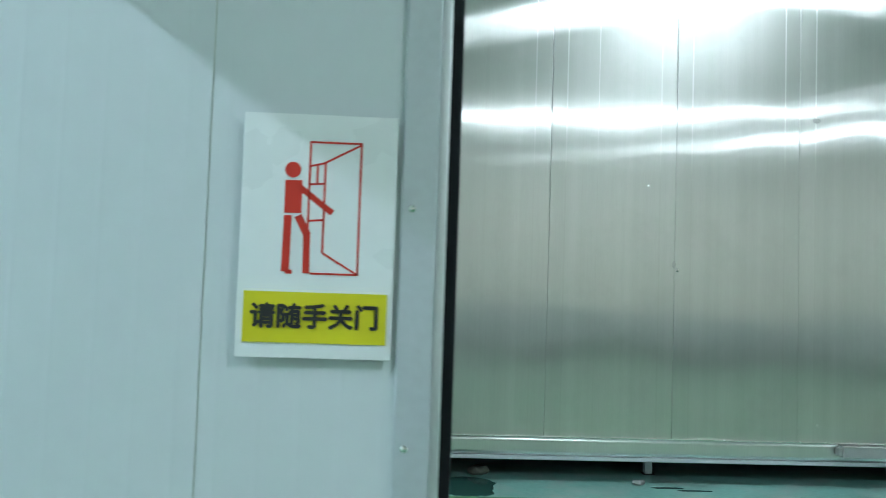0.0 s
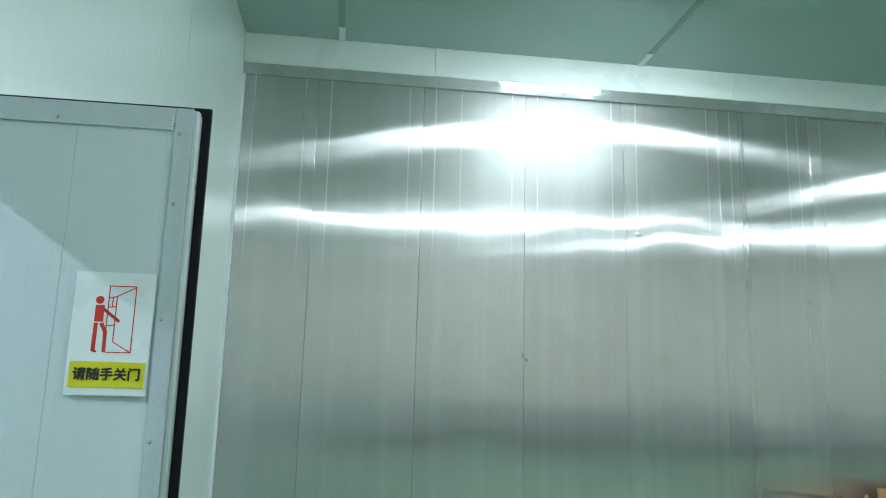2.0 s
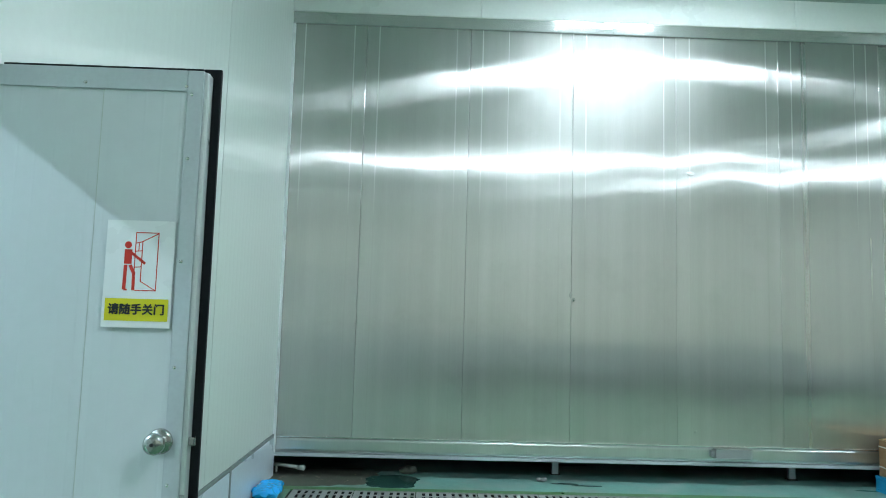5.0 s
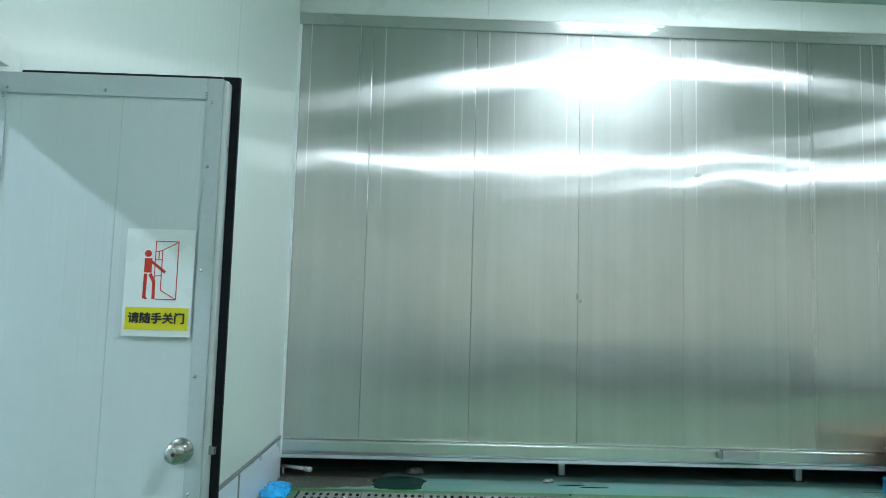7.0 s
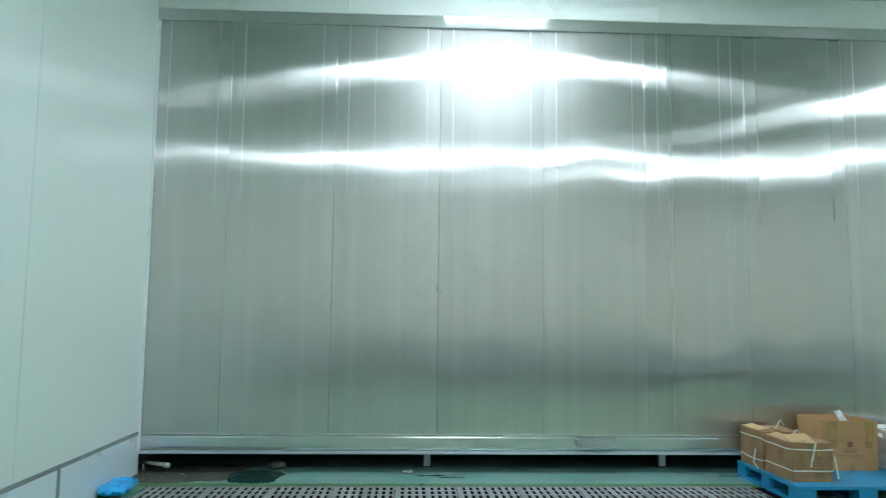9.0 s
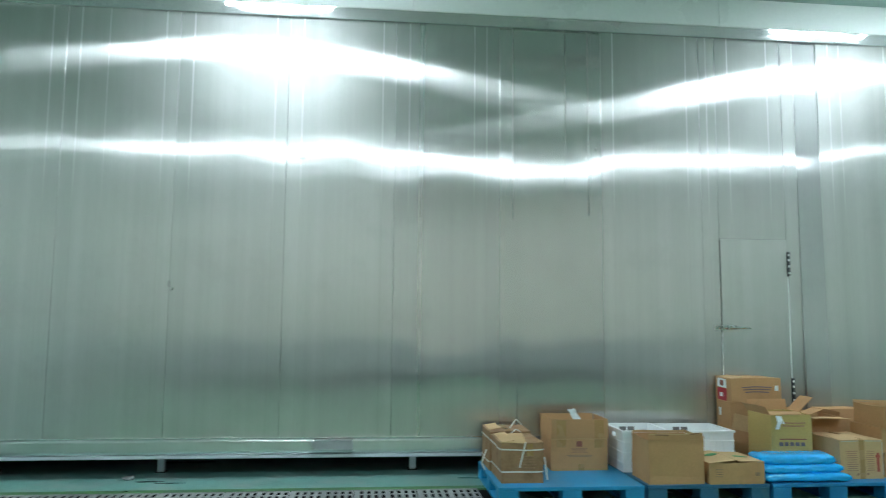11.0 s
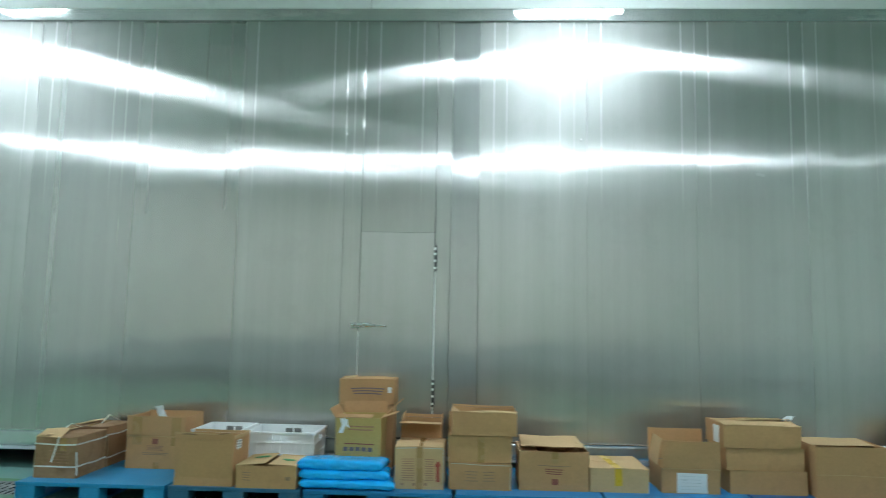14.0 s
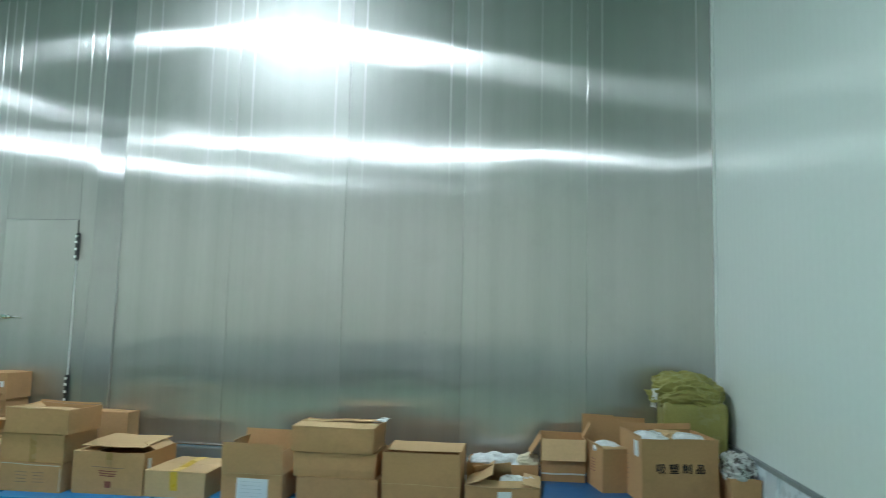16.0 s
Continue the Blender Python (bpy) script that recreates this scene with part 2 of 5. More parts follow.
MID_BLUE = material("mid_blue_plastic", (0.012, 0.20, 0.44), 0.42, 0, 0.15, 4, 70, 0.15, dirt=((0.08, 0.17, 0.26), 5, 0.6, 0.85))
SLATE_BLUE = material("slate_blue_plastic", (0.025, 0.13, 0.23), 0.45, 0, 0.15, 4, 70, 0.15, dirt=((0.10, 0.17, 0.20), 5, 0.55, 0.8))
BLUE_FILM = material("blue_plastic_film", (0.012, 0.46, 0.99), 0.11, 0, 0.12, 6, 16, 0.8, spec=0.4, coat=0.4)
CARD = material("brown_cardboard", (0.53, 0.302, 0.142), 0.78, 0, 0.13, 2.5, 55, 0.15, spec=0.25, rand=0.6, dirt=((0.41, 0.245, 0.118), 4.5, 0.52, 0.85))
# Real pale cartons; on upturned flaps it puts overhead light into the colour.
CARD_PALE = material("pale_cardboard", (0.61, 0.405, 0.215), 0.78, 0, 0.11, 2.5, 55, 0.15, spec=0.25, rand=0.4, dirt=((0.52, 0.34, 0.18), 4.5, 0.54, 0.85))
CARD_YELLOW = material("yellow_cardboard", (0.52, 0.37, 0.13), 0.6, 0, 0.10, 2.5, 55, 0.1, spec=0.3)
CARD_OLD = material("old_stained_cardboard", (0.36, 0.205, 0.105), 0.72, 0, 0.16, 3.5, 55, 0.2, spec=0.3, rand=0.3, dirt=((0.22, 0.115, 0.055), 6.5, 0.46, 0.72))
CLEAR_TAPE = material("clear_tape", (0.60, 0.54, 0.44), 0.18, 0, 0.15, 12)
TAPE = material("clear_brown_tape", (0.42, 0.25, 0.10), 0.25, 0, 0.08, 8)
YELLOW_TAPE = material("yellow_tape", (0.72, 0.45, 0.03), 0.3, 0, 0.08, 8)
STRAP = material("white_strap", (0.74, 0.72, 0.66), 0.4, 0, 0.06, 10)
PAPER = material("white_paper", (0.78, 0.80, 0.79), 0.6, 0, 0.04, 8)
FILM = material("white_plastic_film", (0.76, 0.79, 0.80), 0.28, 0, 0.1, 9, 40, 0.2)
FOAM = material("cream_foam", (0.70, 0.62, 0.46), 0.7, 0, 0.1, 9, 40, 0.2)
INK_RED = material("red_ink", (0.27, 0.085, 0.055), 0.7, 0, 0.2, 30)
INK_PINK = material("faded_red_ink", (0.40, 0.205, 0.115), 0.75, 0, 0.25, 30)
INK_BLACK = material("black_ink", (0.035, 0.03, 0.028), 0.7, 0, 0.2, 30)
INK_BRIGHT = material("bright_red_ink", (0.42, 0.075, 0.045), 0.7, 0, 0.2, 30)
INK_PALE = material("pale_grey_print", (0.60, 0.64, 0.62), 0.6, 0, 0.1, 30)
INK_FADED = material("faded_ink", (0.31, 0.195, 0.115), 0.75, 0, 0.25, 30)
INK_BLUE = material("blue_ink", (0.17, 0.13, 0.15), 0.7, 0, 0.2, 30)
INK_GREEN = material("green_ink", (0.06, 0.28, 0.10), 0.7, 0, 0.2, 30)
RED_LABEL = material("red_label", (0.45, 0.02, 0.03), 0.4, 0, 0.1, 20)
SIGN_WHITE = material("sign_white", (0.84, 0.87, 0.88), 0.3, 0, 0.02, 6, 30, 0.0, coat=0.2)
SIGN_YELLOW = material("sign_yellow", (0.74, 0.66, 0.02), 0.35, 0, 0.03, 10)
SIGN_RED = material("sign_red", (0.66, 0.035, 0.02), 0.4, 0, 0.05, 10)
SIGN_BLACK = material("sign_black", (0.02, 0.02, 0.02), 0.4, 0, 0.05, 10)
CRATE = material("white_crate_plastic", (0.88, 0.90, 0.90), 0.4, 0, 0.05, 6, 50, 0.1)
SACK = material("olive_woven_sack", (0.30, 0.275, 0.075), 0.5, 0, 0.16, 5, 120, 0.25, dirt=((0.38, 0.36, 0.19), 7, 0.55, 0.75))
CAMO = material("patterned_cloth", (0.60, 0.62, 0.60), 0.6, 0, 0.15, 6, 40, 0.2, dirt=((0.10, 0.09, 0.08), 22, 0.52, 0.56))
LAMP_BODY = material("white_lamp_body", (0.75, 0.77, 0.77), 0.4, 0, 0.03, 5)
OFF_TUBE = material("unlit_tube", (0.70, 0.73, 0.72), 0.25, 0, 0.03, 5)
GLOW = bpy.data.materials.new("lit_tube")
GLOW.use_nodes = True
_p = GLOW.node_tree.nodes["Principled BSDF"]
_p.inputs["Base Color"].default_value = (0.8, 0.8, 0.8, 1)
_p.inputs["Emission Color"].default_value = LAMP_COLOR
_p.inputs["Emission Strength"].default_value = LAMP_POWER


GLOW_SIDE = GLOW.copy()
GLOW_SIDE.node_tree.nodes["Principled BSDF"].inputs["Emission Color"].default_value = (0.80, 1.0, 1.2, 1)
GLOW_SIDE.node_tree.nodes["Principled BSDF"].inputs["Emission Strength"].default_value = LAMP_POWER * 1.7


# ---- building helpers ----
def mesh_of(bm, mat, name, smooth=False):
    me = bpy.data.meshes.new(name)
    bm.normal_update()
    bm.to_mesh(me)
    bm.free()
    me.materials.append(mat)
    if smooth:
        me.polygons.foreach_set("use_smooth", [True] * len(me.polygons))
    return me


def part(name, bm, mat, parent=None, label="", smooth=False):
    ob = new(name, mesh_of(bm, mat, name, smooth))
    if parent:
        ob.parent = parent
    if label:
        ob["label"] = label
    return ob


def root(name, x, y, z, rz=0, label="", category="", group="", kind=""):
    ob = new(name)
    ob.empty_display_size = 0.1
    ob.matrix_basis = pose(x, y, z, 0, 0, rz)
    return tagged(ob, label, category, group, kind)


def box(bm, a, b, bevel=0.0, m=None):
    """A block between two corners, its edges rounded off."""
    c = [(p + q) / 2 for p, q in zip(a, b)]
    s = [abs(q - p) for p, q in zip(a, b)]
    mat = Matrix.Translation(c) @ Matrix.Diagonal((*s, 1))
    made = bmesh.ops.create_cube(bm, size=1, matrix=(m @ mat) if m else mat)
    if bevel:
        edges = list({e for v in made["verts"] for e in v.link_edges})
        bmesh.ops.bevel(bm, geom=edges, offset=bevel, segments=2, affect="EDGES", profile=0.7)
    return bm


def blocks(*pairs, bevel=0.0):
    bm = bmesh.new()
    for a, b in pairs:
        box(bm, a, b, bevel)
    return bm


def rod(bm, a, b, r, n=10, r2=None):
    a, b = Vector(a), Vector(b)
    q = (b - a).to_track_quat("Z", "Y").to_matrix().to_4x4()
    bmesh.ops.create_cone(bm, cap_ends=True, segments=n, radius1=r, radius2=r if r2 is None else r2, depth=(b - a).length, matrix=Matrix.Translation((a + b) / 2) @ q)
    return bm


def slab(bm, o, u, v, t, nu=4, nv=4):
    """A thin sheet with both faces and its edges, from corner o along u and v, t thick."""
    o, u, v = Vector(o), Vector(u), Vector(v)
    w = u.cross(v).normalized() * t
    g = [[[bm.verts.new(o + u * (i / nu) + v * (j / nv) + w * k) for j in range(nv + 1)] for i in range(nu + 1)] for k in (0, 1)]
    f = bm.faces.new
    for i in range(nu):
        for j in range(nv):
            f((g[1][i][j], g[1][i + 1][j], g[1][i + 1][j + 1], g[1][i][j + 1]))
            f((g[0][i][j], g[0][i][j + 1], g[0][i + 1][j + 1], g[0][i + 1][j]))
    for i in range(nu):
        f((g[0][i][0], g[0][i + 1][0], g[1][i + 1][0], g[1][i][0]))
        f((g[0][i + 1][nv], g[0][i][nv], g[1][i][nv], g[1][i + 1][nv]))
    for j in range(nv):
        f((g[0][0][j + 1], g[0][0][j], g[1][0][j], g[1][0][j + 1]))
        f((g[0][nu][j], g[0][nu][j + 1], g[1][nu][j + 1], g[1][nu][j]))
    return bm


def ruffle(bm, amp, freq, seed):
    off = Vector((seed * 3.7, seed * 1.9, seed * 5.3))
    for v in bm.verts:
        v.co += noise.noise_vector(v.co * freq + off) * amp
    return bm


# ---- the hall: floor, walls, ceiling ----
def structure(name, bm, mat, label, category):
    return tagged(part(name, bm, mat), label, category, kind="structure")


structure("floor", blocks(((-5, SOUTH, -0.25), (EAST, -0.93, 0)), ((-5, -0.93, -0.25), (0.26, -0.50, 0)), ((5.48, -0.93, -0.25), (EAST, -0.50, 0))), GREEN_FLOOR, "glossy green epoxy factory floor, scuffed and damp", "floor")
structure("floor_line", blocks(((-0.2, -0.50, -0.25), (EAST, -0.40, 0.0))), GRASS_FLOOR, "grass green painted line beside the drain", "floor")
# Trough lined in black so the slots read as deep shade.
structure("drain_trough", blocks(((0.26, -0.93, -0.25), (5.48, -0.50, -0.20)), ((0.26, -0.512, -0.20), (5.48, -0.50, -0.012)), ((0.26, -0.93, -0.20), (5.48, -0.918, -0.012)), ((0.26, -0.918, -0.20), (0.27, -0.512, -0.012)), ((5.47, -0.918, -0.20), (5.48, -0.512, -0.012))), SHADE_BLACK, "floor drain trough, coloured black for the shade inside", "drain")
structure("floor_strip", blocks(((-0.2, -0.40, -0.25), (EAST, 1.3, 0.0))), TEAL_FLOOR, "worn pale teal floor strip with damp stains along the wall", "floor")


def stain(label, mat, cx, cy, rx, ry, seed, z=0.0015):
    """A thin skin of dirt or water with a ragged outline."""
    bm = bmesh.new()
    ring = []
    for i in range(72):
        a = 2 * math.pi * i / 72
        c, q = math.cos(a), math.sin(a)
        k = 1 + 0.22 * noise.noise(Vector((c * 1.6 + seed, q * 1.6, 0.3))) + 0.14 * noise.noise(Vector((c * 6 + seed, q * 6, 1.3)))
        sq = (abs(c) ** 3 + abs(q) ** 3) ** (-1 / 3)
        ring.append(bm.verts.new((cx + rx * k * sq * c, min(max(cy + ry * k * sq * q, -0.395), 1.2), z)))
    mid = bm.verts.new((cx, min(cy, 1.0), z))
    low = [bm.verts.new((v.co.x, v.co.y, 0.0)) for v in ring]
    for i in range(72):
        j = (i + 1) % 72
        bm.faces.new((mid, ring[i], ring[j]))
        bm.faces.new((ring[j], ring[i], low[i], low[j]))
    return structure("floor_stain", bm, mat, label, "stain")


stain("grey-brown dirt with a ragged edge on the teal floor", DIRT_FLOOR, 0.30, -0.02, 0.62, 0.38, 1.0)
stain("dark wet patch on the teal floor", WET_FLOOR, 1.08, -0.16, 0.21, 0.24, 4.0, 0.003)
stain("thin dark water streak on the teal floor", WET_FLOOR, 2.62, -0.10, 0.11, 0.02, 7.0, 0.002)
stain("thin dark water streak on the teal floor", WET_FLOOR, 2.80, -0.16, 0.13, 0.015, 9.0, 0.002)

ceil = bmesh.new()
box(ceil, (-5, SOUTH, CEIL), (EAST + 0.2, 1.3, CEIL + 0.15))
structure("ceiling", ceil, PAINT_CEIL, "pale green ribbed sheet ceiling", "ceiling")
for i in range(-1, 5):
    x = 0.89 + 2.94 * i
    structure("ceiling_batten", blocks(((x - 0.028, SOUTH, CEIL - 0.012), (x + 0.028, -0.33, CEIL)), bevel=0.003), BATTEN, "flat grey-green joint strip across the ceiling", "trim")
    structure("ceiling_batten", blocks(((x - 0.030, -0.329, CEIL - 0.013), (x + 0.030, -0.062, CEIL)), bevel=0.003), PAINT_PLAIN, "short pale end piece of a ceiling joint strip", "trim")

# wall with the steel cladding: core, fascia, flashing, base channel
wall_n = structure("wall_north", blocks(((0.0, 0.03, 0.20), (7.78, 0.15, CEIL)), ((7.78, 0.03, 2.19), (8.46, 0.15, CEIL)), ((8.46, 0.03, 0.20), (EAST, 0.15, CEIL)), ((7.78, 0.12, 0.2), (8.46, 0.15, 2.19))),
                   SEAL, "insulated cold store wall clad in brushed stainless steel sheets", "wall")
# Added black sheet and blackened underside: painted shade below the store.
structure("wall_store_back", blocks(((-0.2, 1.25, 0.0), (EAST, 1.3, 0.35))), SHADE_BLACK, "black sheet standing in for shade at the back of the store gap", "wall")
structure("store_underside", blocks(((0.0, 0.15, 0.202), (EAST, 1.25, 0.26))), SHADE_BLACK, "underside of the raised cold store, coloured black for shade", "floor")
fx = [0.0, 1.78, 4.80, 7.82, 10.84, EAST]
for a, b in zip(fx, fx[1:]):
    structure("fascia_trim", blocks(((a + 0.002, -0.06, 4.292), (b - 0.002, 0.03, CEIL)), bevel=0.003), PAINT_PLAIN, "white painted fascia board above the steel wall", "trim")
for a, b in ((0.0, 3.05), (3.052, 6.1), (6.102, 9.15), (9.152, EAST)):
    bm = bmesh.new()
    slab(bm, (a, -0.046, 4.291), (b - a, 0, 0), (0, 0.015, -0.100), 0.003, 60, 2)
    for v in bm.verts:
        v.co.y += 0.0016 * noise.noise(Vector((v.co.x * 2.3, v.co.z * 6, 1.7))) + 0.0008 * noise.noise(Vector((v.co.x * 9, v.co.z * 12, 4.1)))
    box(bm, (a, -0.034, 4.184), (b, -0.002, 4.192))
    structure("flashing_trim", bm, FLASHING, "polished steel flashing strip tucked under the fascia", "trim")

cb = bmesh.new()
slab(cb, (0.0, -0.016, 0.205), (EAST, 0, 0), (0, 0.002, 0.137), -0.012, 420, 4)
for v in cb.verts:
    v.co.y += 0.0012 * math.sin(v.co.x * 1.9) + 0.0007 * math.sin(v.co.x * 4.3 + v.co.z * 9) + 0.0003 * math.sin(v.co.x * 11 - v.co.z * 17)
bmesh.ops.split_edges(cb, edges=[e for e in cb.edges if e.calc_face_angle(0) > 0.6])
chan = structure("base_channel", cb, CHANNEL, "dented stainless steel base channel along the wall foot", "trim")
chan.data.polygons.foreach_set("use_smooth", [True] * len(chan.data.polygons))
part("lip", blocks(((0.0, -0.026, 0.342), (EAST, -0.002, 0.347))), CHROME, chan)
part("foot_rail", blocks(((0.0, -0.022, 0.172), (EAST, 0.05, 0.201)), bevel=0.003), ALU, chan)
for i in range(5):
    x = 2.60 + 2.267 * i
    leg = part("leg", blocks(((x - 0.030, 0.28, 0.006), (x + 0.030, 0.33, 0.202)), bevel=0.004), ALU, chan)
    part("foot_plate", blocks(((x - 0.045, 0.265, 0.0), (x + 0.045, 0.345, 0.006))), DARK_IRON, leg)
screws = bmesh.new()
for i in range(60):
    x = 0.08 + i * 0.2
    rod(screws, (x, -0.014, 0.3465), (x, -0.014, 0.352), 0.007, 8)
part("screws", screws, CHROME, chan)["kind"] = "stuff"

# side walls
structure("wall_west", blocks(((-0.10, -4.44, 0.0), (0, 0.0, CEIL)), ((-0.10, -5.18, 2.14), (0, -4.44, CEIL)), ((-0.10, SOUTH, 0.0), (0, -5.18, CEIL))), PAINT_WALL, "white fine-ribbed sandwich panel wall with a doorway", "wall")
structure("wall_east", blocks(((EAST, SOUTH, 0.0), (EAST + 0.15, 0.15, CEIL))), PAINT_WALL, "plain white sandwich panel end wall", "wall")
structure("wall_south", blocks(((-5, SOUTH - 0.15, 0.0), (EAST + 0.15, SOUTH, CEIL))), PAINT_FAR, "plain cream wall closing the hall", "wall")
# Unseen band, added so the dark line reflected in the steel fades upward.
structure("wall_dado", blocks(((-5, SOUTH, 0.0), (EAST, SOUTH + 0.012, 0.90))), DADO_PALE, "dull grey band added along the foot of the unseen far wall to grade its reflection", "wall")
structure("low_kerb_wall", blocks(((0.0, -9.0, 0.0), (EAST, -8.85, 0.30))), DADO, "low dark grey kerb wall across the hall, seen reflected", "wall")
structure("wall_side_room", blocks(((-5.15, SOUTH, 0.0), (-5, 1.3, CEIL)), ((-5, -2.9, 0.0), (-0.10, -2.75, CEIL)), ((-5, -9.65, 0.0), (-0.10, -9.5, CEIL))), PAINT_PLAIN, "white walls of the room beyond the doorway", "wall")
structure("corner_trim", blocks(((0.0, -0.036, 0.20), (0.024, -0.006, 4.18)), bevel=0.004), SIGN_WHITE, "white angle trim in the corner beside the steel", "trim")
structure("corner_trim", blocks(((EAST - 0.022, -0.030, 0.20), (EAST, -0.006, 4.18)), bevel=0.004), PAINT_PLAIN, "white angle trim in the corner beside the steel", "trim")
for a, b in ((-1.46, -0.02), (-2.94, -1.50), (-4.43, -2.98)):
    structure("baseboard", blocks(((0.0, a, 0.0), (0.016, b, 0.338)), bevel=0.003), PLINTH, "pale blue plinth panel at the foot of the white wall", "baseboard")
structure("baseboard_joint", blocks(((0.0, -4.43, 0.339), (0.012, -0.02, 0.366)), ((0.0, -1.505, 0.0), (0.0175, -1.46, 0.339)), ((0.0, -2.98, 0.0), (0.012, -2.94, 0.339))), JOINT, "dark grey sealant joint round the plinth panels", "trim")
for a, b in ((-1.30, -0.02), (-2.80, -1.33), (-4.3, -2.83)):
    structure("baseboard", blocks(((EAST - 0.016, a, 0.0), (EAST, b, 0.545)), bevel=0.003), PLINTH, "pale blue plinth panel at the foot of the end wall", "baseboard")
structure("baseboard_joint", blocks(((EAST - 0.022, -4.3, 0.546), (EAST, -0.02, 0.575))), JOINT, "dark grey joint strip above the plinth", "trim")

structure("wall_joint", blocks(((0.0, -2.036, 0.367), (0.0016, -2.030, CEIL))), JOINT_PALE, "thin pale sealant joint between two white wall panels", "trim")
# doorway trim
frame_d = structure("door_frame", blocks(((-0.11, -5.26, 0.0), (0.02, -5.18, 2.21)), ((-0.11, -5.18, 2.098), (0.02, -4.44, 2.21)), ((-0.11, -4.44, 0.0), (0.004, -4.405, 2.21)), bevel=0.004), PAINT_PLAIN, "white sheet metal frame round the open doorway", "door frame")
part("canopy_trim", blocks(((0.02, -5.30, 2.15), (0.045, -4.52, 2.23)), bevel=0.004), PAINT_PLAIN, frame_d)


# ---- lamps ----
def ceiling_light(x, y, lit=True, along=0, drop=0.012, glow=GLOW):
    r = root("ceiling_light", x, y, CEIL - drop, along, "white ceiling batten lamp with a bright cold tube" if lit else "white ceiling batten lamp, switched off", "ceiling lamp", "ceiling lamps")
    for q in (-0.4, 0.4):
        part("hanger", rod(bmesh.new(), (q, 0, 0), (q, 0, drop), 0.006, 8), LAMP_BODY, r)
    part("housing", blocks(((-0.61, -0.035, -0.06), (0.61, 0.035, 0.0)), bevel=0.006), LAMP_BODY, r)
    # Added wings, not a seen part, that keep tube light off the ceiling.
    part("reflector", blocks(((-0.61, -0.10, -0.058), (0.61, -0.0352, -0.052)), ((-0.61, 0.0352, -0.058), (0.61, 0.10, -0.052)), ((-0.61, -0.105, -0.085), (0.61, -0.1005, -0.052)), ((-0.61, 0.1005, -0.085), (0.61, 0.105, -0.052))), LAMP_BODY, r)
    bm = bmesh.new()
    box(bm, (-0.585, -0.042, -0.105), (0.585, 0.042, -0.0605), 0.016)
    part("tube", bm, glow if lit else OFF_TUBE, r, "glowing white diffuser" if lit else "")
    for s in (-1, 1):
        part("end_cap", blocks(((s * 0.585, -0.043, -0.107), (s * 0.612, 0.043, -0.058)), bevel=0.004), LAMP_BODY, r)
    return r


for y in (-1.68, -6.80):
    for x in (3.36, 9.86):
        ceiling_light(x, y)
ceiling_light(6.75, -1.68, False)
ceiling_light(-3.35, -6.1, True, 90, glow=GLOW_SIDE)


# ---- things by the white wall ----
def lathe(bm, prof, n=20, m=Matrix()):
    """Turned shape: (radius, height) pairs about z."""
    rings = [[bm.verts.new(m @ Vector((r * math.cos(2 * math.pi * i / n), r * math.sin(2 * math.pi * i / n), h))) for i in range(n)] for r, h in prof]
    for a, b in zip(rings, rings[1:]):
        for i in range(n):
            bm.faces.new((a[i], a[(i + 1) % n], b[(i + 1) % n], b[i]))
    bm.faces.new(rings[0][::-1])
    bm.faces.new(rings[-1])
    return bm


def text_part(body, size, mat, parent, m, name="lettering", bold=0.0):
    cu = bpy.data.curves.new(name, "FONT")
    cu.body, cu.size, cu.align_x, cu.align_y = body, size, "CENTER", "CENTER"
    cu.extrude = 0.0006
    tmp = bpy.data.objects.new(name, cu)
    scene.collection.objects.link(tmp)
    dep = bpy.context.evaluated_depsgraph_get()
    me = bpy.data.meshes.new_from_object(tmp.evaluated_get(dep))
    bpy.data.objects.remove(tmp)
    bm = bmesh.new()
    for i, (dx, dy) in enumerate(((0, 0), (bold, 0), (-bold, 0), (0, bold), (0, -bold))):
        me.transform(Matrix.Translation((dx, dy, 0.00002 * i)))
        bm.from_mesh(me)
        me.transform(Matrix.Translation((-dx, -dy, -0.00002 * i)))
    ob = new(name, mesh_of(bm, mat, name))
    ob.parent, ob.matrix_basis = parent, m
    return ob


door = root("door_1", 0.012, -4.52, 0.0, 0, "open pale grey cold room door with aluminium edging", "door", kind="structure")
W, T, Z0, Z1 = 0.656, 0.058, 0.06, 2.136
part("panel", blocks(((0.03, 0.002, Z0 + 0.05), (0.3595, T, Z1 - 0.05))), PAINT_DOOR, door, "pale ribbed sheet panel")
part("panel", blocks(((0.3625, 0.002, Z0 + 0.05), (W - 0.045, T, Z1 - 0.05))), PAINT_DOOR, door, "pale ribbed sheet panel")
part("panel_joint", blocks(((0.3595, 0.0030, Z0 + 0.05), (0.3625, T, Z1 - 0.05))), JOINT_PALE, door)
part("top_rail", blocks(((0.0, -0.004, Z1 - 0.062), (W - 0.0545, T + 0.004, Z1)), bevel=0.003), ALU, door)
part("bottom_rail", blocks(((0.0, -0.004, Z0), (W, T + 0.004, Z0 + 0.062)), bevel=0.003), ALU, door)
part("hinge_stile", blocks(((0.0, -0.003, Z0 + 0.062), (0.032, T + 0.003, Z1 - 0.062)), bevel=0.003), ALU, door)
part("lock_stile", blocks(((W - 0.054, -0.004, Z0 + 0.0625), (W - 0.008, T + 0.004, Z1)), bevel=0.003), ALU, door)
edge = bmesh.new()
box(edge, (W - 0.0078, 0.004, Z0 + 0.002), (W + 0.002, T - 0.004, Z1 - 0.002), 0.004)
rod(edge, (W, 0.012, Z0 + 0.004), (W, 0.012, Z1 - 0.004), 0.005, 10)
part("edge_profile", edge, ALU_EDGE, door, "bright rounded aluminium edge")
gas = bmesh.new()
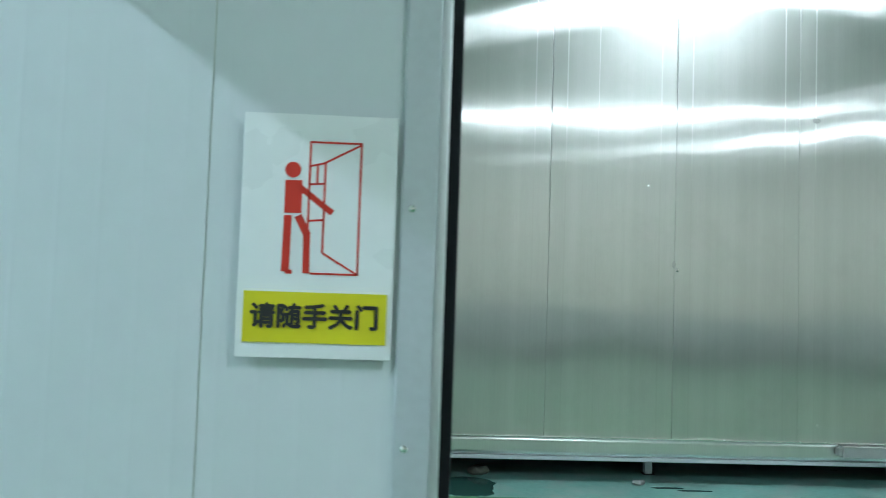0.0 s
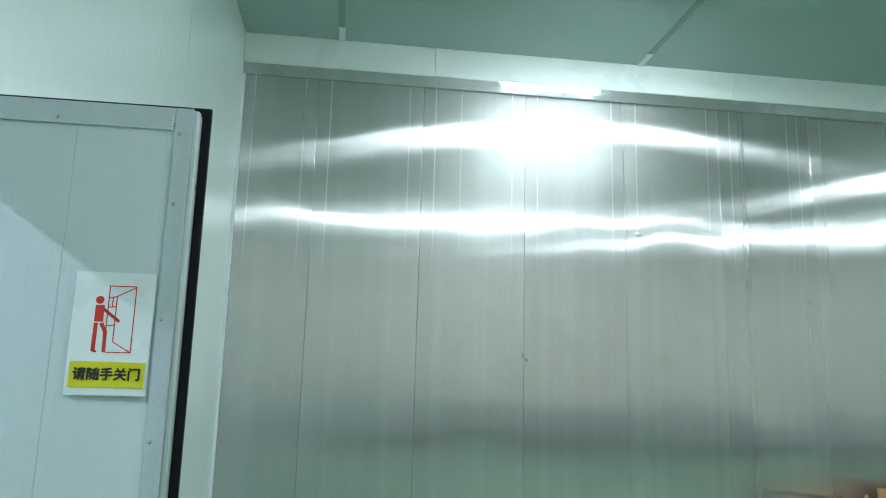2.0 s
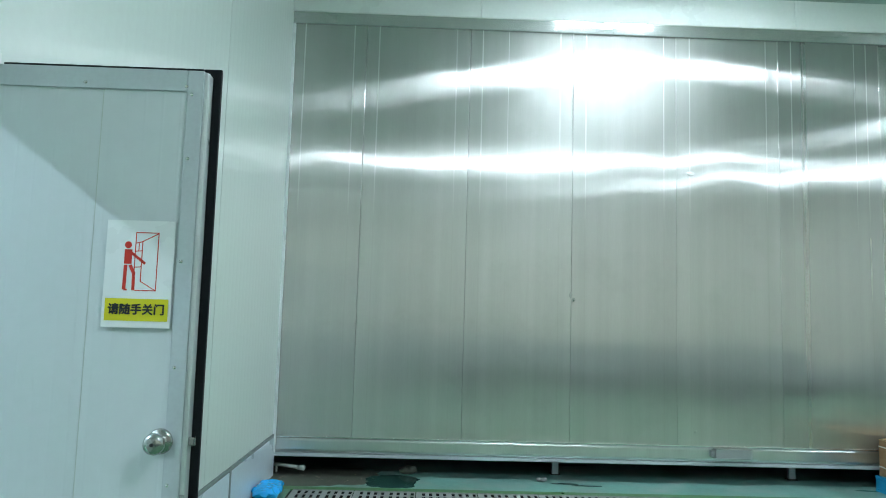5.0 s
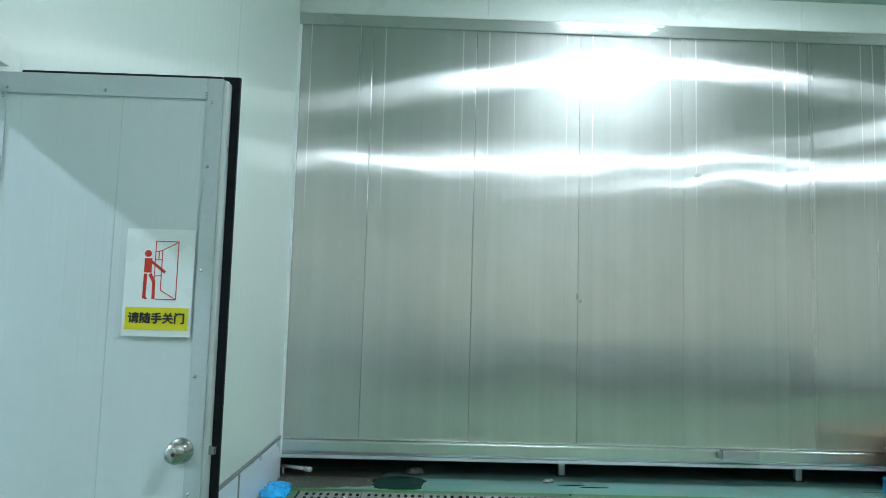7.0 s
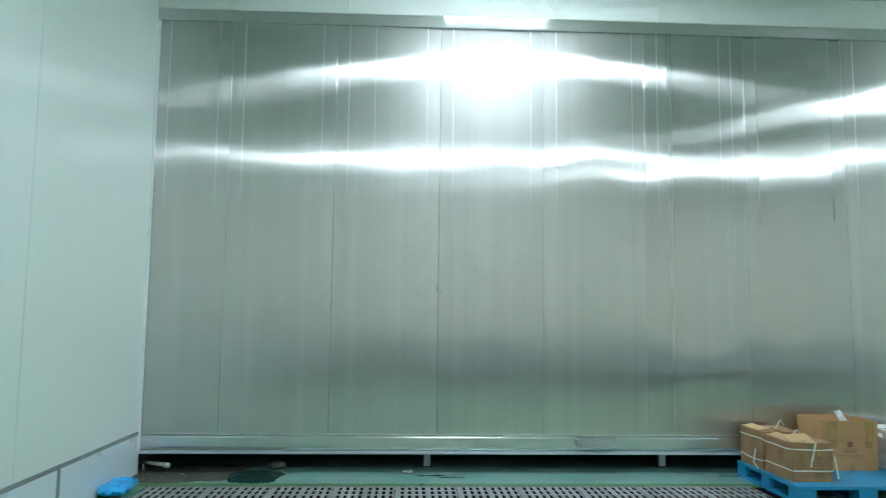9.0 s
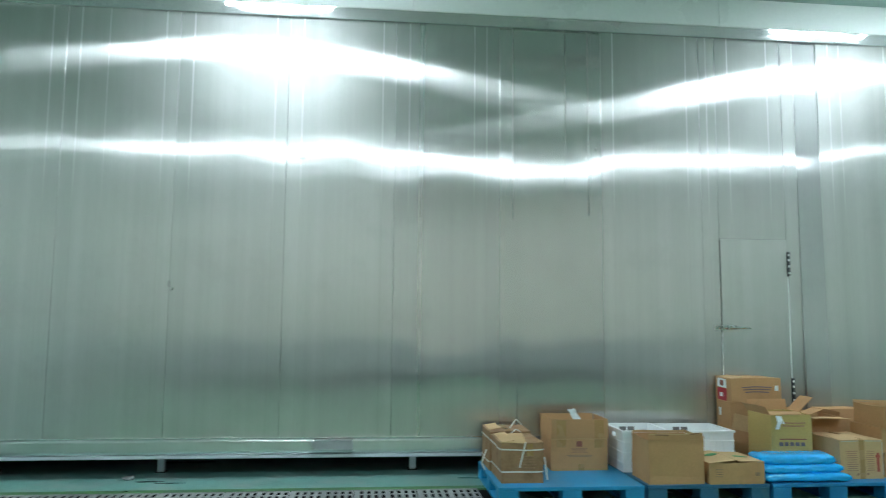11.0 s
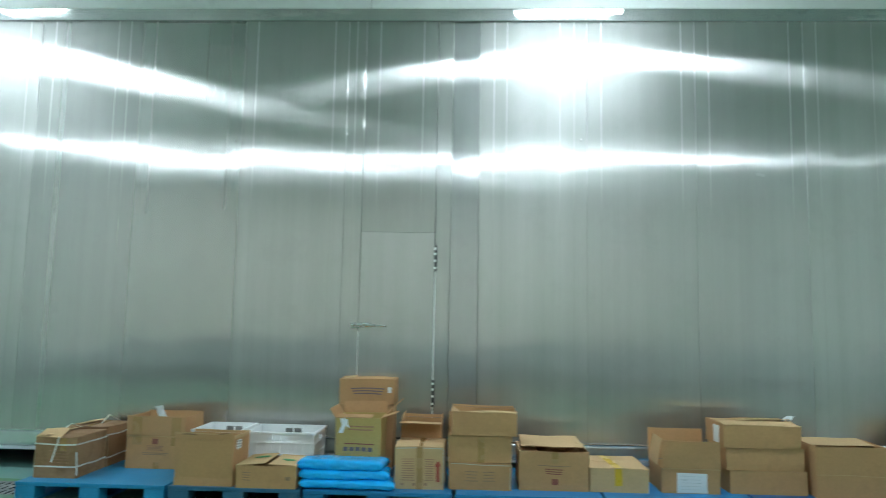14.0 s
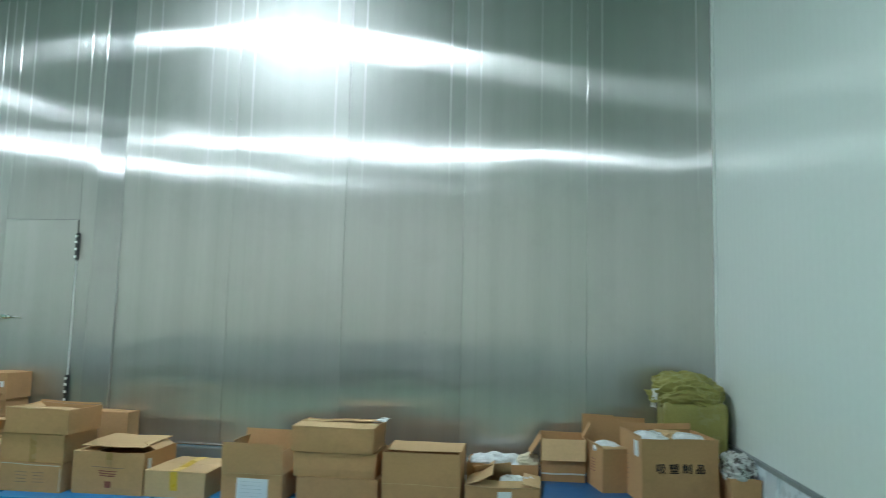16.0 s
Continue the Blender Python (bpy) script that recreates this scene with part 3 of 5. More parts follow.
box(gas, (-0.006, T + 0.0045, Z0), (0.03, T + 0.03, Z1 + 0.02), 0.006)
box(gas, (W - 0.03, T + 0.0045, Z0), (W + 0.0235, T + 0.020, Z1 + 0.029), 0.006)
box(gas, (0.0305, T + 0.0045, Z1 - 0.03), (W - 0.0305, T + 0.020, Z1 + 0.029), 0.004)
part("gasket", gas, RUBBER, door, "black rubber door seal")
rivet = mesh_of(lathe(bmesh.new(), ((0.0055, 0.0), (0.0055, 0.0012), (0.003, 0.003), (0.0006, 0.0034)), 10), CHROME, "rivet", True)
for x, z in [(W - 0.040, z) for z in (2.064, 1.875, 1.578, 1.280, 0.96, 0.65, 0.34, 0.14)] + [(0.022, z) for z in (2.065, 1.885, 1.57, 1.25, 0.93, 0.6, 0.3)] + [(0.03, 2.09), (0.31, 2.09), (0.60, 2.088), (0.31, 0.10)]:
    ob = new("rivet", rivet)
    ob.parent, ob.matrix_basis = door, pose(x, -0.0038, z, 90, 0, 0)
knob_m = pose(0.590, -0.002, 1.078, 90, 0, 0) @ Matrix.Scale(0.93, 4)
knob = part("door_knob", lathe(bmesh.new(), ((0.038, 0.0), (0.038, 0.005), (0.031, 0.010), (0.014, 0.014), (0.013, 0.030), (0.022, 0.034), (0.030, 0.043), (0.032, 0.053), (0.028, 0.064), (0.016, 0.069), (0.002, 0.070)), 28, knob_m), SATIN, door, "round satin steel knob with a key slot", True)
part("key_slot", lathe(bmesh.new(), ((0.0055, 0.0695), (0.0055, 0.0715), (0.002, 0.0718)), 14, knob_m), DARK_IRON, knob)
part("latch_bolt", blocks(((W + 0.002, 0.02, 1.063), (W + 0.021, 0.036, 1.087)), bevel=0.004), SATIN, door)
for z in (0.35, 1.80):
    hinge = part("hinge", rod(bmesh.new(), (-0.004, T + 0.012, z - 0.06), (-0.004, T + 0.012, z + 0.06), 0.010, 12), SATIN, door)

# notice on the door; its picture is kept to plain shapes
sign = root("safety_sign", 0.4165, -4.5245, 1.388, 0, "white door notice with red drawing and yellow caption band", "sign")
SW, SH = 0.191, 0.303
part("plate", blocks(((0, -0.003, 0), (SW, 0.0, SH)), bevel=0.001), SIGN_WHITE, sign)
part("caption_band", blocks(((0.046 * SW, -0.0045, 0.062 * SH), (0.965 * SW, -0.0031, 0.268 * SH))), SIGN_YELLOW, sign)
text_part("请随手关门", 0.0318, SIGN_BLACK, sign, pose(0.505 * SW, -0.0052, 0.163 * SH, 90, 0, 0), "caption", 0.0011)


def stroke(bm, a, b, w, y=-0.0036):
    """A red line of the drawing, from a to b in fractions of the plate (down from the top)."""
    p, q = Vector((a[0] * SW, y, SH - a[1] * SH)), Vector((b[0] * SW, y, SH - b[1] * SH))
    d = (q - p).normalized()
    s = Vector((d.z, 0, -d.x)) * w / 2
    slab(bm, p - s, q - p, s * 2, 0.0008, 1, 1)


pic = bmesh.new()
for a, b in (((0.43, 0.115), (0.77, 0.115)), ((0.765, 0.115), (0.765, 0.655)), ((0.77, 0.655), (0.46, 0.655)), ((0.435, 0.115), (0.435, 0.47)), ((0.765, 0.12), (0.53, 0.20)), ((0.535, 0.20), (0.535, 0.57)), ((0.535, 0.57), (0.765, 0.655)),
             ((0.435, 0.215), (0.535, 0.20)), ((0.435, 0.29), (0.535, 0.285)), ((0.435, 0.44), (0.535, 0.435)), ((0.485, 0.21), (0.485, 0.288))):
    stroke(pic, a, b, 0.0024)
part("door_drawing", pic, SIGN_RED, sign)
part("red_disc", lathe(bmesh.new(), ((0.0098, 0.0), (0.0098, 0.0008)), 24, pose(0.327 * SW, -0.0032, SH - 0.232 * SH, 90, 0, 0)), SIGN_RED, sign)
for a, b, w in (((0.335, 0.275), (0.335, 0.41), 0.021), ((0.305, 0.42), (0.300, 0.65), 0.0095), ((0.30, 0.65), (0.345, 0.65), 0.005), ((0.37, 0.42), (0.435, 0.50), 0.0095), ((0.43, 0.495), (0.435, 0.655), 0.0085), ((0.38, 0.305), (0.59, 0.405), 0.0075)):
    pic = bmesh.new()
    stroke(pic, a, b, w)
    part("red_bar", pic, SIGN_RED, sign)

# floor odds and ends by the corner
pipe = root("drain_pipe", 0.0, 0.10, 0.075, 0, "short white plastic drain pipe under the wall", "pipe")
part("tube", rod(bmesh.new(), (0.0, 0.02, 0.0), (0.25, -0.12, 0.0), 0.016, 14), PIPE, pipe, "", True)
part("elbow", rod(bmesh.new(), (0.235, -0.11, 0.0), (0.29, -0.142, 0.0), 0.022, 14), PIPE, pipe, "", True)
part("bracket", blocks(((0.012, 0.0, -0.075), (0.026, 0.024, -0.010))), PIPE, pipe)


def soft(sx, sy, sz, cuts, amp, freq, seed, power=5.0):
    """A stuffed, creased block standing on z = 0."""
    bm = bmesh.new()
    bmesh.ops.create_cube(bm, size=2)
    bmesh.ops.subdivide_edges(bm, edges=bm.edges[:], cuts=cuts, use_grid_fill=True)
    for v in bm.verts:
        n = (abs(v.co.x) ** power + abs(v.co.y) ** power + abs(v.co.z) ** power) ** (1 / power)
        v.co /= n
        v.co = Vector((v.co.x * sx / 2, v.co.y * sy / 2, (v.co.z + 1) * sz / 2))
    ruffle(bm, amp, freq, seed)
    low = min(v.co.z for v in bm.verts)
    for v in bm.verts:
        v.co.z = max(v.co.z - low, 0)
    return bm


tarp = tagged(part("plastic_sheet", soft(0.20, 0.46, 0.075, 20, 0.024, 22, 4, 2.6), BLUE_FILM, None, "", False), "crumpled bright blue plastic sheet on the floor", "plastic sheet")
tarp.location = (0.125, -0.72, 0.0)
crumbs = bmesh.new()
for i in range(42):
    x, y, s = 0.1 + 0.95 * random.random() ** 1.4, -0.36 + 0.5 * random.random(), random.uniform(0.003, 0.008)
    box(crumbs, (x, y, 0.0), (x + s, y + s * 0.8, s * 0.6), 0, Matrix.Translation((x, y, 0)) @ Matrix.Rotation(random.random() * 3, 4, "Z") @ Matrix.Translation((-x, -y, 0)))
tagged(part("floor_debris", crumbs, FOAM), "small pale crumbs of debris scattered on the damp floor", "debris", kind="stuff")

# drain gratings
def grating(x):
    r = root("drain_grating", x, -0.715, 0.0, 0, "grey slotted drain grating set in the floor", "grating", "drain gratings")
    bm = bmesh.new()
    for y, w in ((-0.212, 0.026), (-0.070, 0.030), (0.066, 0.030), (0.190, 0.022)):
        box(bm, (0.003, y, -0.007), (0.505, y + w, -0.002))
    xs = [0.003] + [0.052 + 0.0575 * i + (0.012 if i > 3 else 0) for i in range(8)]
    for i, u in enumerate(xs):
        e = xs[i + 1] if i < 8 else 0.505
        u = u + 0.026 if i else u
        for y0, y1 in ((-0.186, -0.070), (-0.040, 0.066), (0.096, 0.190)):
            box(bm, (u, y0, -0.0065), (e, y1, -0.0025))
    part("plate", bm, GRATE, r)
    part("rim", blocks(((0.0035, -0.2145, -0.03), (0.5045, -0.2122, 0.001))), GRATE, r)
    part("rim", blocks(((0.0035, 0.2122, -0.03), (0.5045, 0.2148, 0.001))), GRATE, r)
    return r


g0 = grating(0.28)
for i in range(1, 10):
    copy_thing(g0, pose(0.28 + 0.508 * i, -0.715, 0))

clod = tagged(part("dirt_clod", soft(0.16, 0.09, 0.07, 8, 0.02, 18, 41, 2.3), DIRT_FLOOR), "small grey clod of dirt under the wall", "debris")
clod.location = (1.22, 0.16, 0.0)
rag = tagged(part("paper_scrap", soft(0.09, 0.05, 0.03, 8, 0.016, 30, 43, 2.3), GRATE), "scrap of crumpled grey film by a wall leg", "scrap")
rag.location = (2.42, -0.02, 0.0)

# small steel box on the channel
jb = root("junction_box", 3.985, -0.085, 0.25, 0, "small stainless steel junction box on the base channel", "junction box")
part("body", blocks(((0, 0, 0), (0.33, 0.069, 0.078)), bevel=0.004), BOX_GREY, jb)
part("lid", blocks(((-0.004, -0.004, 0.0785), (0.334, 0.069, 0.085)), bevel=0.002), CHANNEL, jb)
part("gland", blocks(((-0.035, 0.012, 0.012), (-0.0005, 0.062, 0.066)), bevel=0.006), BOX_GREY, jb)
part("lid_screw", rod(bmesh.new(), (0.15, 0.03, 0.085), (0.15, 0.03, 0.097), 0.01, 8), CHROME, jb)


# ---- pallets and what stands on them ----
def pallet(x0, x1, z, mat, label):
    w, d, h = x1 - x0, 1.02, 0.14
    r = root("pallet", (x0 + x1) / 2, -0.60, z, 0, label, "pallet", "plastic pallets")
    bm = bmesh.new()
    box(bm, (-w / 2, -d / 2, h - 0.028), (w / 2, d / 2, h), 0.006)
    part("deck", bm, mat, r)
    bx = (-w / 2 + 0.003, -0.075, w / 2 - 0.153)
    for x in bx:
        for y in (-d / 2 + 0.003, -0.07, d / 2 - 0.143):
            part("block", blocks(((x, y, 0.0222), (x + 0.15, y + 0.14, h - 0.0282)), bevel=0.006), mat, r)
        part("runner", blocks(((x - 0.002, -d / 2, 0.0), (x + 0.152, d / 2, 0.022)), bevel=0.004), mat, r)
    return r


pallet(5.43, 6.56, 0, SKY_BLUE, "sky blue plastic pallet on the green floor")
for a, b, mt, hue in ((6.585, 7.565, SLATE_BLUE, "dull slate blue"), (7.59, 8.675, MID_BLUE, "mid blue"), (8.70, 9.77, MID_BLUE, "mid blue"), (9.79, 10.87, MID_BLUE, "mid blue"), (10.89, 11.93, DEEP_BLUE, "deep blue"), (11.95, 12.40, DEEP_BLUE, "deep blue")):
    pallet(a, b, 0, mt, hue + " plastic pallet, scuffed, under cartons")
pallet(12.42, 13.66, 0, DEEP_BLUE, "deep blue plastic pallet under a second pallet")
pallet(12.42, 13.66, 0.14, DEEP_BLUE, "deep blue plastic pallet stacked on another")
P0, P1 = 0.14, 0.28


class Carton:
    """A corrugated box: walls with thickness, flaps at any angle, tape, labels and print."""

    def __init__(self, name, x0, x1, yf, d, z, h, label, rz=0, mat=CARD, flaps=(), closed=False, seed=1, amp=0.005, group="cartons on the pallets"):
        self.w, self.d, self.h, self.seed, self.amp = x1 - x0, d, h, seed, amp
        self.r = root(name, (x0 + x1) / 2, yf + d / 2, z, rz, label, "cardboard box", group)
        w, t = self.w, 0.006
        bm = bmesh.new()
        hx, hy = w / 2, d / 2
        slab(bm, (-hx, -hy, 0), (w, 0, 0), (0, 0, h), -t, 8, 6)
        slab(bm, (-hx, hy, 0), (w, 0, 0), (0, 0, h), t, 8, 6)
        slab(bm, (-hx, -hy, 0), (0, d, 0), (0, 0, h), t, 8, 6)
        slab(bm, (hx, -hy, 0), (0, d, 0), (0, 0, h), -t, 8, 6)
        slab(bm, (-hx, -hy, 0), (w, 0, 0), (0, d, 0), 0.004, 8, 8)
        bmesh.ops.remove_doubles(bm, verts=bm.verts, dist=0.0002)
        self.body = part("body", self.shake(bm), mat, self.r)
        if closed:
            bm = bmesh.new()
            slab(bm, (-hx, -hy, h + 0.001), (w, 0, 0), (0, d / 2 - 0.002, 0), 0.004, 8, 3)
            self.closed_a = part("flap", self.shake(bm), mat, self.r)
            bm = bmesh.new()
            slab(bm, (-hx, 0.002, h + 0.001), (w, 0, 0), (0, d / 2 - 0.002, 0), 0.004, 8, 3)
            part("flap", self.shake(bm), mat, self.r)
        for side, length, angle, *cut in flaps:
            self.flap(side, length, angle, mat, *cut)

    def shake(self, bm):
        off = Vector((self.seed * 3.7, self.seed * 1.9, self.seed * 5.3))
        for v in bm.verts:
            k = min(1.0, max(v.co.z, 0) / 0.04)
            v.co += noise.noise_vector(v.co * 5.0 + off) * self.amp * k
        return bm

    def flap(self, side, length, angle, mat, lo=0.0, hi=1.0, curl=0.0):
        """angle from the outward level: 90 stands up, 180 lies closed, below 0 hangs down."""
        hx, hy, h = self.w / 2, self.d / 2, self.h
        out = {"f": Vector((0, -1, 0)), "b": Vector((0, 1, 0)), "l": Vector((-1, 0, 0)), "r": Vector((1, 0, 0))}[side]
        o, u = {"f": ((-hx, -hy, h), (self.w, 0, 0)), "b": ((-hx, hy, h), (self.w, 0, 0)), "l": ((-hx, -hy, h), (0, self.d, 0)), "r": ((hx, -hy, h), (0, self.d, 0))}[side]
        a = radians(angle)
        o, u = Vector(o) + out * 0.002 + Vector((0, 0, 0.002)), Vector(u)
        v = (out * math.cos(a) + Vector((0, 0, 1)) * math.sin(a)) * length
        o, u = o + u * lo, u * (hi - lo)
        bm = bmesh.new()
        slab(bm, o, u, v, 0.004, 6, 4)
        if curl:
            for q in bm.verts:
                f = (q.co - o).dot(v) / v.length_squared
                s = (q.co - o).dot(u) / u.length_squared
                q.co += Vector((0, 0, 1)) * curl * f * f * (0.4 + s)
        self.shake(bm)
        # Flaps folded over get paler card, brightened in colour as upward faces.
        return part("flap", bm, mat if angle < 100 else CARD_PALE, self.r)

    def on(self, name, mat, x, z, w, h, side="f", label="", lift=0.0016, t=0.0006, tilt=0.0, under=None):
        """A flat patch lying on one face; x and z from the face's lower left corner as it is faced."""
        hx, hy = self.w / 2, self.d / 2
        o, u, out = {"f": ((-hx, -hy, 0), (1, 0, 0), (0, -1, 0)), "r": ((hx, -hy, 0), (0, 1, 0), (1, 0, 0)), "l": ((-hx, hy, 0), (0, -1, 0), (-1, 0, 0)), "t": ((-hx, -hy, 0), (1, 0, 0), (0, 0, 1))}[side]
        up = Vector((0, 1, 0)) if side == "t" else Vector((0, 0, 1))
        o, u, out = Vector(o), Vector(u), Vector(out)
        o += u * x + up * z + out * lift
        if side == "t":
            o.z = self.h + 0.0065
        if tilt:
            c, s = math.cos(radians(tilt)), math.sin(radians(tilt))
            u, up = u * c + up * s, up * c - u * s
        bm = bmesh.new()
        slab(bm, o, u * w, up * h, t, max(1, round(w / 0.05)), max(1, round(h / 0.05)))
        return part(name, self.shake(bm), mat, under or self.r, label)

    def rows(self, mat, x, z, w, n, step, h=0.008, side="f", under=None):
        """Lines of print that cannot be read, as plain bars."""
        for i in range(n):
            k = 1 - 0.18 * ((i * 7) % 3) / 2
            self.on("print_line", mat, x + w * (1 - k) / 2, z - i * step, w * k, h, side, lift=0.0026 if under else 0.0016, under=under)

    def band(self, z, mat=STRAP, w=0.011, name="strap"):
        """A strap round all four sides at one height."""
        hx, hy, e = self.w / 2, self.d / 2, 0.005
        bm = bmesh.new()
        for o, u in (((-hx, -hy - e, z), (self.w, 0, 0)), ((hx + e, -hy, z), (0, self.d, 0)), ((-hx, hy + e, z), (self.w, 0, 0)), ((-hx - e, -hy, z), (0, self.d, 0))):
            slab(bm, o, u, (0, 0, w), 0.0012, 8, 1)
        return part(name, self.shake(bm), mat, self.r)


def wisp(name, mat, parent, x, y, z, pts, w=0.012):
    """A loose end of strap or a shred, through points beside (x, y, z)."""
    bm = bmesh.new()
    p = [Vector((x, y, z)) + Vector(q) for q in pts]
    for a, b in zip(p, p[1:]):
        s = Vector((w, 0, 0)) if abs((b - a).normalized().x) < 0.8 else Vector((0, 0, w))
        slab(bm, a, b - a, s, 0.0012, 3, 1)
    return part(name, bm, mat, parent)


def crinkle(bm, amp, seed):
    """Sharp folds and creases, as in thin plastic."""
    for v in bm.verts:
        p = v.co * 30 + Vector((seed, seed * 2.3, 0.7))
        k = abs(noise.noise(p)) + 0.6 * abs(noise.noise(p * 2.1))
        v.co += (noise.noise_vector(v.co * 12 + Vector((seed, 0, 0))) * 0.5 + Vector((0, -0.25, 1))) * amp * (0.5 - k) * min(1.0, v.co.z / 0.015)
    return bm


def folded_cloth(sx, sy, sz, cuts, seed, depth, slant):
    """A slumped heap of stiff woven cloth with long sharp folds."""
    bm = soft(sx, sy, sz, cuts, 0.012, 5, seed, 2.8)
    for v in bm.verts:
        p = v.co
        q = Vector((p.x * 5 + p.z * slant + seed, p.y * 6, p.z * 15 - p.x * 4))
        ridge = 0.30 - abs(noise.noise(q)) + 0.5 * (0.25 - abs(noise.noise(q * 2.3 + Vector((3.1, 0, 0)))))
        out = Vector((p.x / sx, p.y / sy, (p.z - sz * 0.3) / sz)).normalized()
        v.co += out * ridge * depth * min(1.0, p.z / 0.03)
    return bm


def lump(name, mat, parent, x, y, z, sx, sy, sz, seed, amp=0.02):
    """Crumpled film or foam lying in a box."""
    bm = folded_cloth(sx, sy, sz * 1.15, 26, seed, amp * 2.2, 5.0)
    bmesh.ops.translate(bm, verts=bm.verts, vec=(x, y, z))
    return part(name, bm, mat, parent)


def shred(name, mat, parent, x, y, z, w, h, seed, lean=0.0):
    """A torn, crinkled piece of film, standing or hanging."""
    bm = bmesh.new()
    slab(bm, (0, 0, 0), (w, 0, 0), (lean, 0.02, h), 0.0015, 8, 8)
    for v in bm.verts:
        f = v.co.z / h
        v.co.x = w / 2 + (v.co.x - lean * f - w / 2) * (1 - 0.55 * abs(f) * (0.5 + noise.noise(Vector((f * 3, seed, 0.2))))) + lean * f
        v.co += noise.noise_vector(Vector((v.co.x * 26 + seed, f * 4, seed))) * 0.012
    bmesh.ops.translate(bm, verts=bm.verts, vec=(x - w / 2, y, z))
    return part(name, bm, mat, parent)


# two strapped cartons, one behind the other
a = Carton("carton", 5.475, 5.805, -0.965, 0.44, P0, 0.30, "stained brown carton bound with white straps on a blue pallet", mat=CARD_OLD, closed=True, seed=2, amp=0.010)
a.flap("f", 0.15, 166, CARD, 0.0, 0.6, 0.012)
a.flap("l", 0.11, 168, CARD)
a.band(0.08); a.band(0.245)
a.rows(INK_PINK, 0.11, 0.20, 0.17, 6, 0.022, 0.006)
a.on("tape", TAPE, 0.20, 0.20, 0.05, 0.10)
wisp("strap_end", STRAP, a.r, 0.02, -0.23, 0.31, ((0, 0, 0), (-0.05, -0.004, -0.19)))
wisp("strap_end", STRAP, a.r, 0.165, -0.236, 0.20, ((0, 0, 0), (0.02, -0.012, -0.17)))
wisp("strap_end", STRAP, a.r, -0.10, -0.05, 0.315, ((0, 0, 0), (0.09, 0.04, 0.065), (0.14, 0.10, 0.03)))
a = Carton("carton", 5.46, 5.81, -0.505, 0.40, P0, 0.315, "stained brown carton bound with loose white straps", mat=CARD_OLD, closed=True, seed=5, amp=0.010)
a.band(0.07); a.band(0.25)
a.on("tape", TAPE, 0.14, 0.0, 0.05, 0.40, "t")
a.flap("l", 0.12, 170, CARD, 0.2, 1.0)
wisp("strap_end", STRAP, a.r, 0.02, -0.05, 0.325, ((0, 0, 0), (0.06, 0.02, 0.075), (0.12, 0.08, 0.02)))

wisp("strap_end", STRAP, a.r, -0.19, -0.10, 0.16, ((0, 0, 0), (-0.05, -0.06, -0.10), (-0.03, -0.10, -0.15)), 0.014)

# carton with upright flaps and a shred of film
b = Carton("carton", 5.98, 6.465, -0.535, 0.38, P0, 0.262, "brown carton with its flaps standing open", flaps=(("f", 0.160, 88), ("b", 0.160, 84), ("l", 0.155, 96), ("r", 0.155, 90)), seed=7, amp=0.006)
b.on("tape", TAPE, 0.045, 0.19, 0.08, 0.068); b.on("tape", TAPE, 0.37, 0.19, 0.08, 0.068)
b.on("tape", TAPE, 0.045, 0.268, 0.08, 0.148, lift=0.011); b.on("tape", TAPE, 0.37, 0.268, 0.08, 0.148, lift=0.011)
b.on("logo_mark", INK_RED, 0.215, 0.195, 0.050, 0.046)
b.rows(INK_PINK, 0.17, 0.178, 0.14, 4, 0.011, 0.006)
b.rows(INK_FADED, 0.13, 0.120, 0.22, 2, 0.012, 0.006)
b.on("tape", TAPE, 0.23, 0.0, 0.05, 0.05)
shred("film", FILM, b.r, 0.03, -0.10, 0.38, 0.085, 0.115, 3.0, -0.07)
b.on("crease", CARD_PALE, 0.0, 0.258, 0.485, 0.006)

# plain open carton
c = Carton("carton", 6.61, 7.055, -1.075, 0.36, P0, 0.335, "plain brown open carton with ragged upper edge", seed=11, amp=0.009, flaps=(("f", 0.048, 90, 0.0, 0.97), ("r", 0.025, 105), ("b", 0.02, 100)))
lab = c.on("label", PAPER, 0.06, 0.255, 0.10, 0.07, "r", "small white paper label")
c.on("torn_edge", CARD_PALE, 0.0, 0.376, 0.43, 0.007, lift=0.0065); c.on("torn_edge", CARD_OLD, 0.05, 0.368, 0.11, 0.012, lift=0.0085, tilt=-3); c.on("torn_edge", CARD_OLD, 0.33, 0.372, 0.08, 0.009, lift=0.0085, tilt=4)
c.rows(INK_BLACK, 0.068, 0.31, 0.084, 3, 0.020, 0.006, "r", lab)


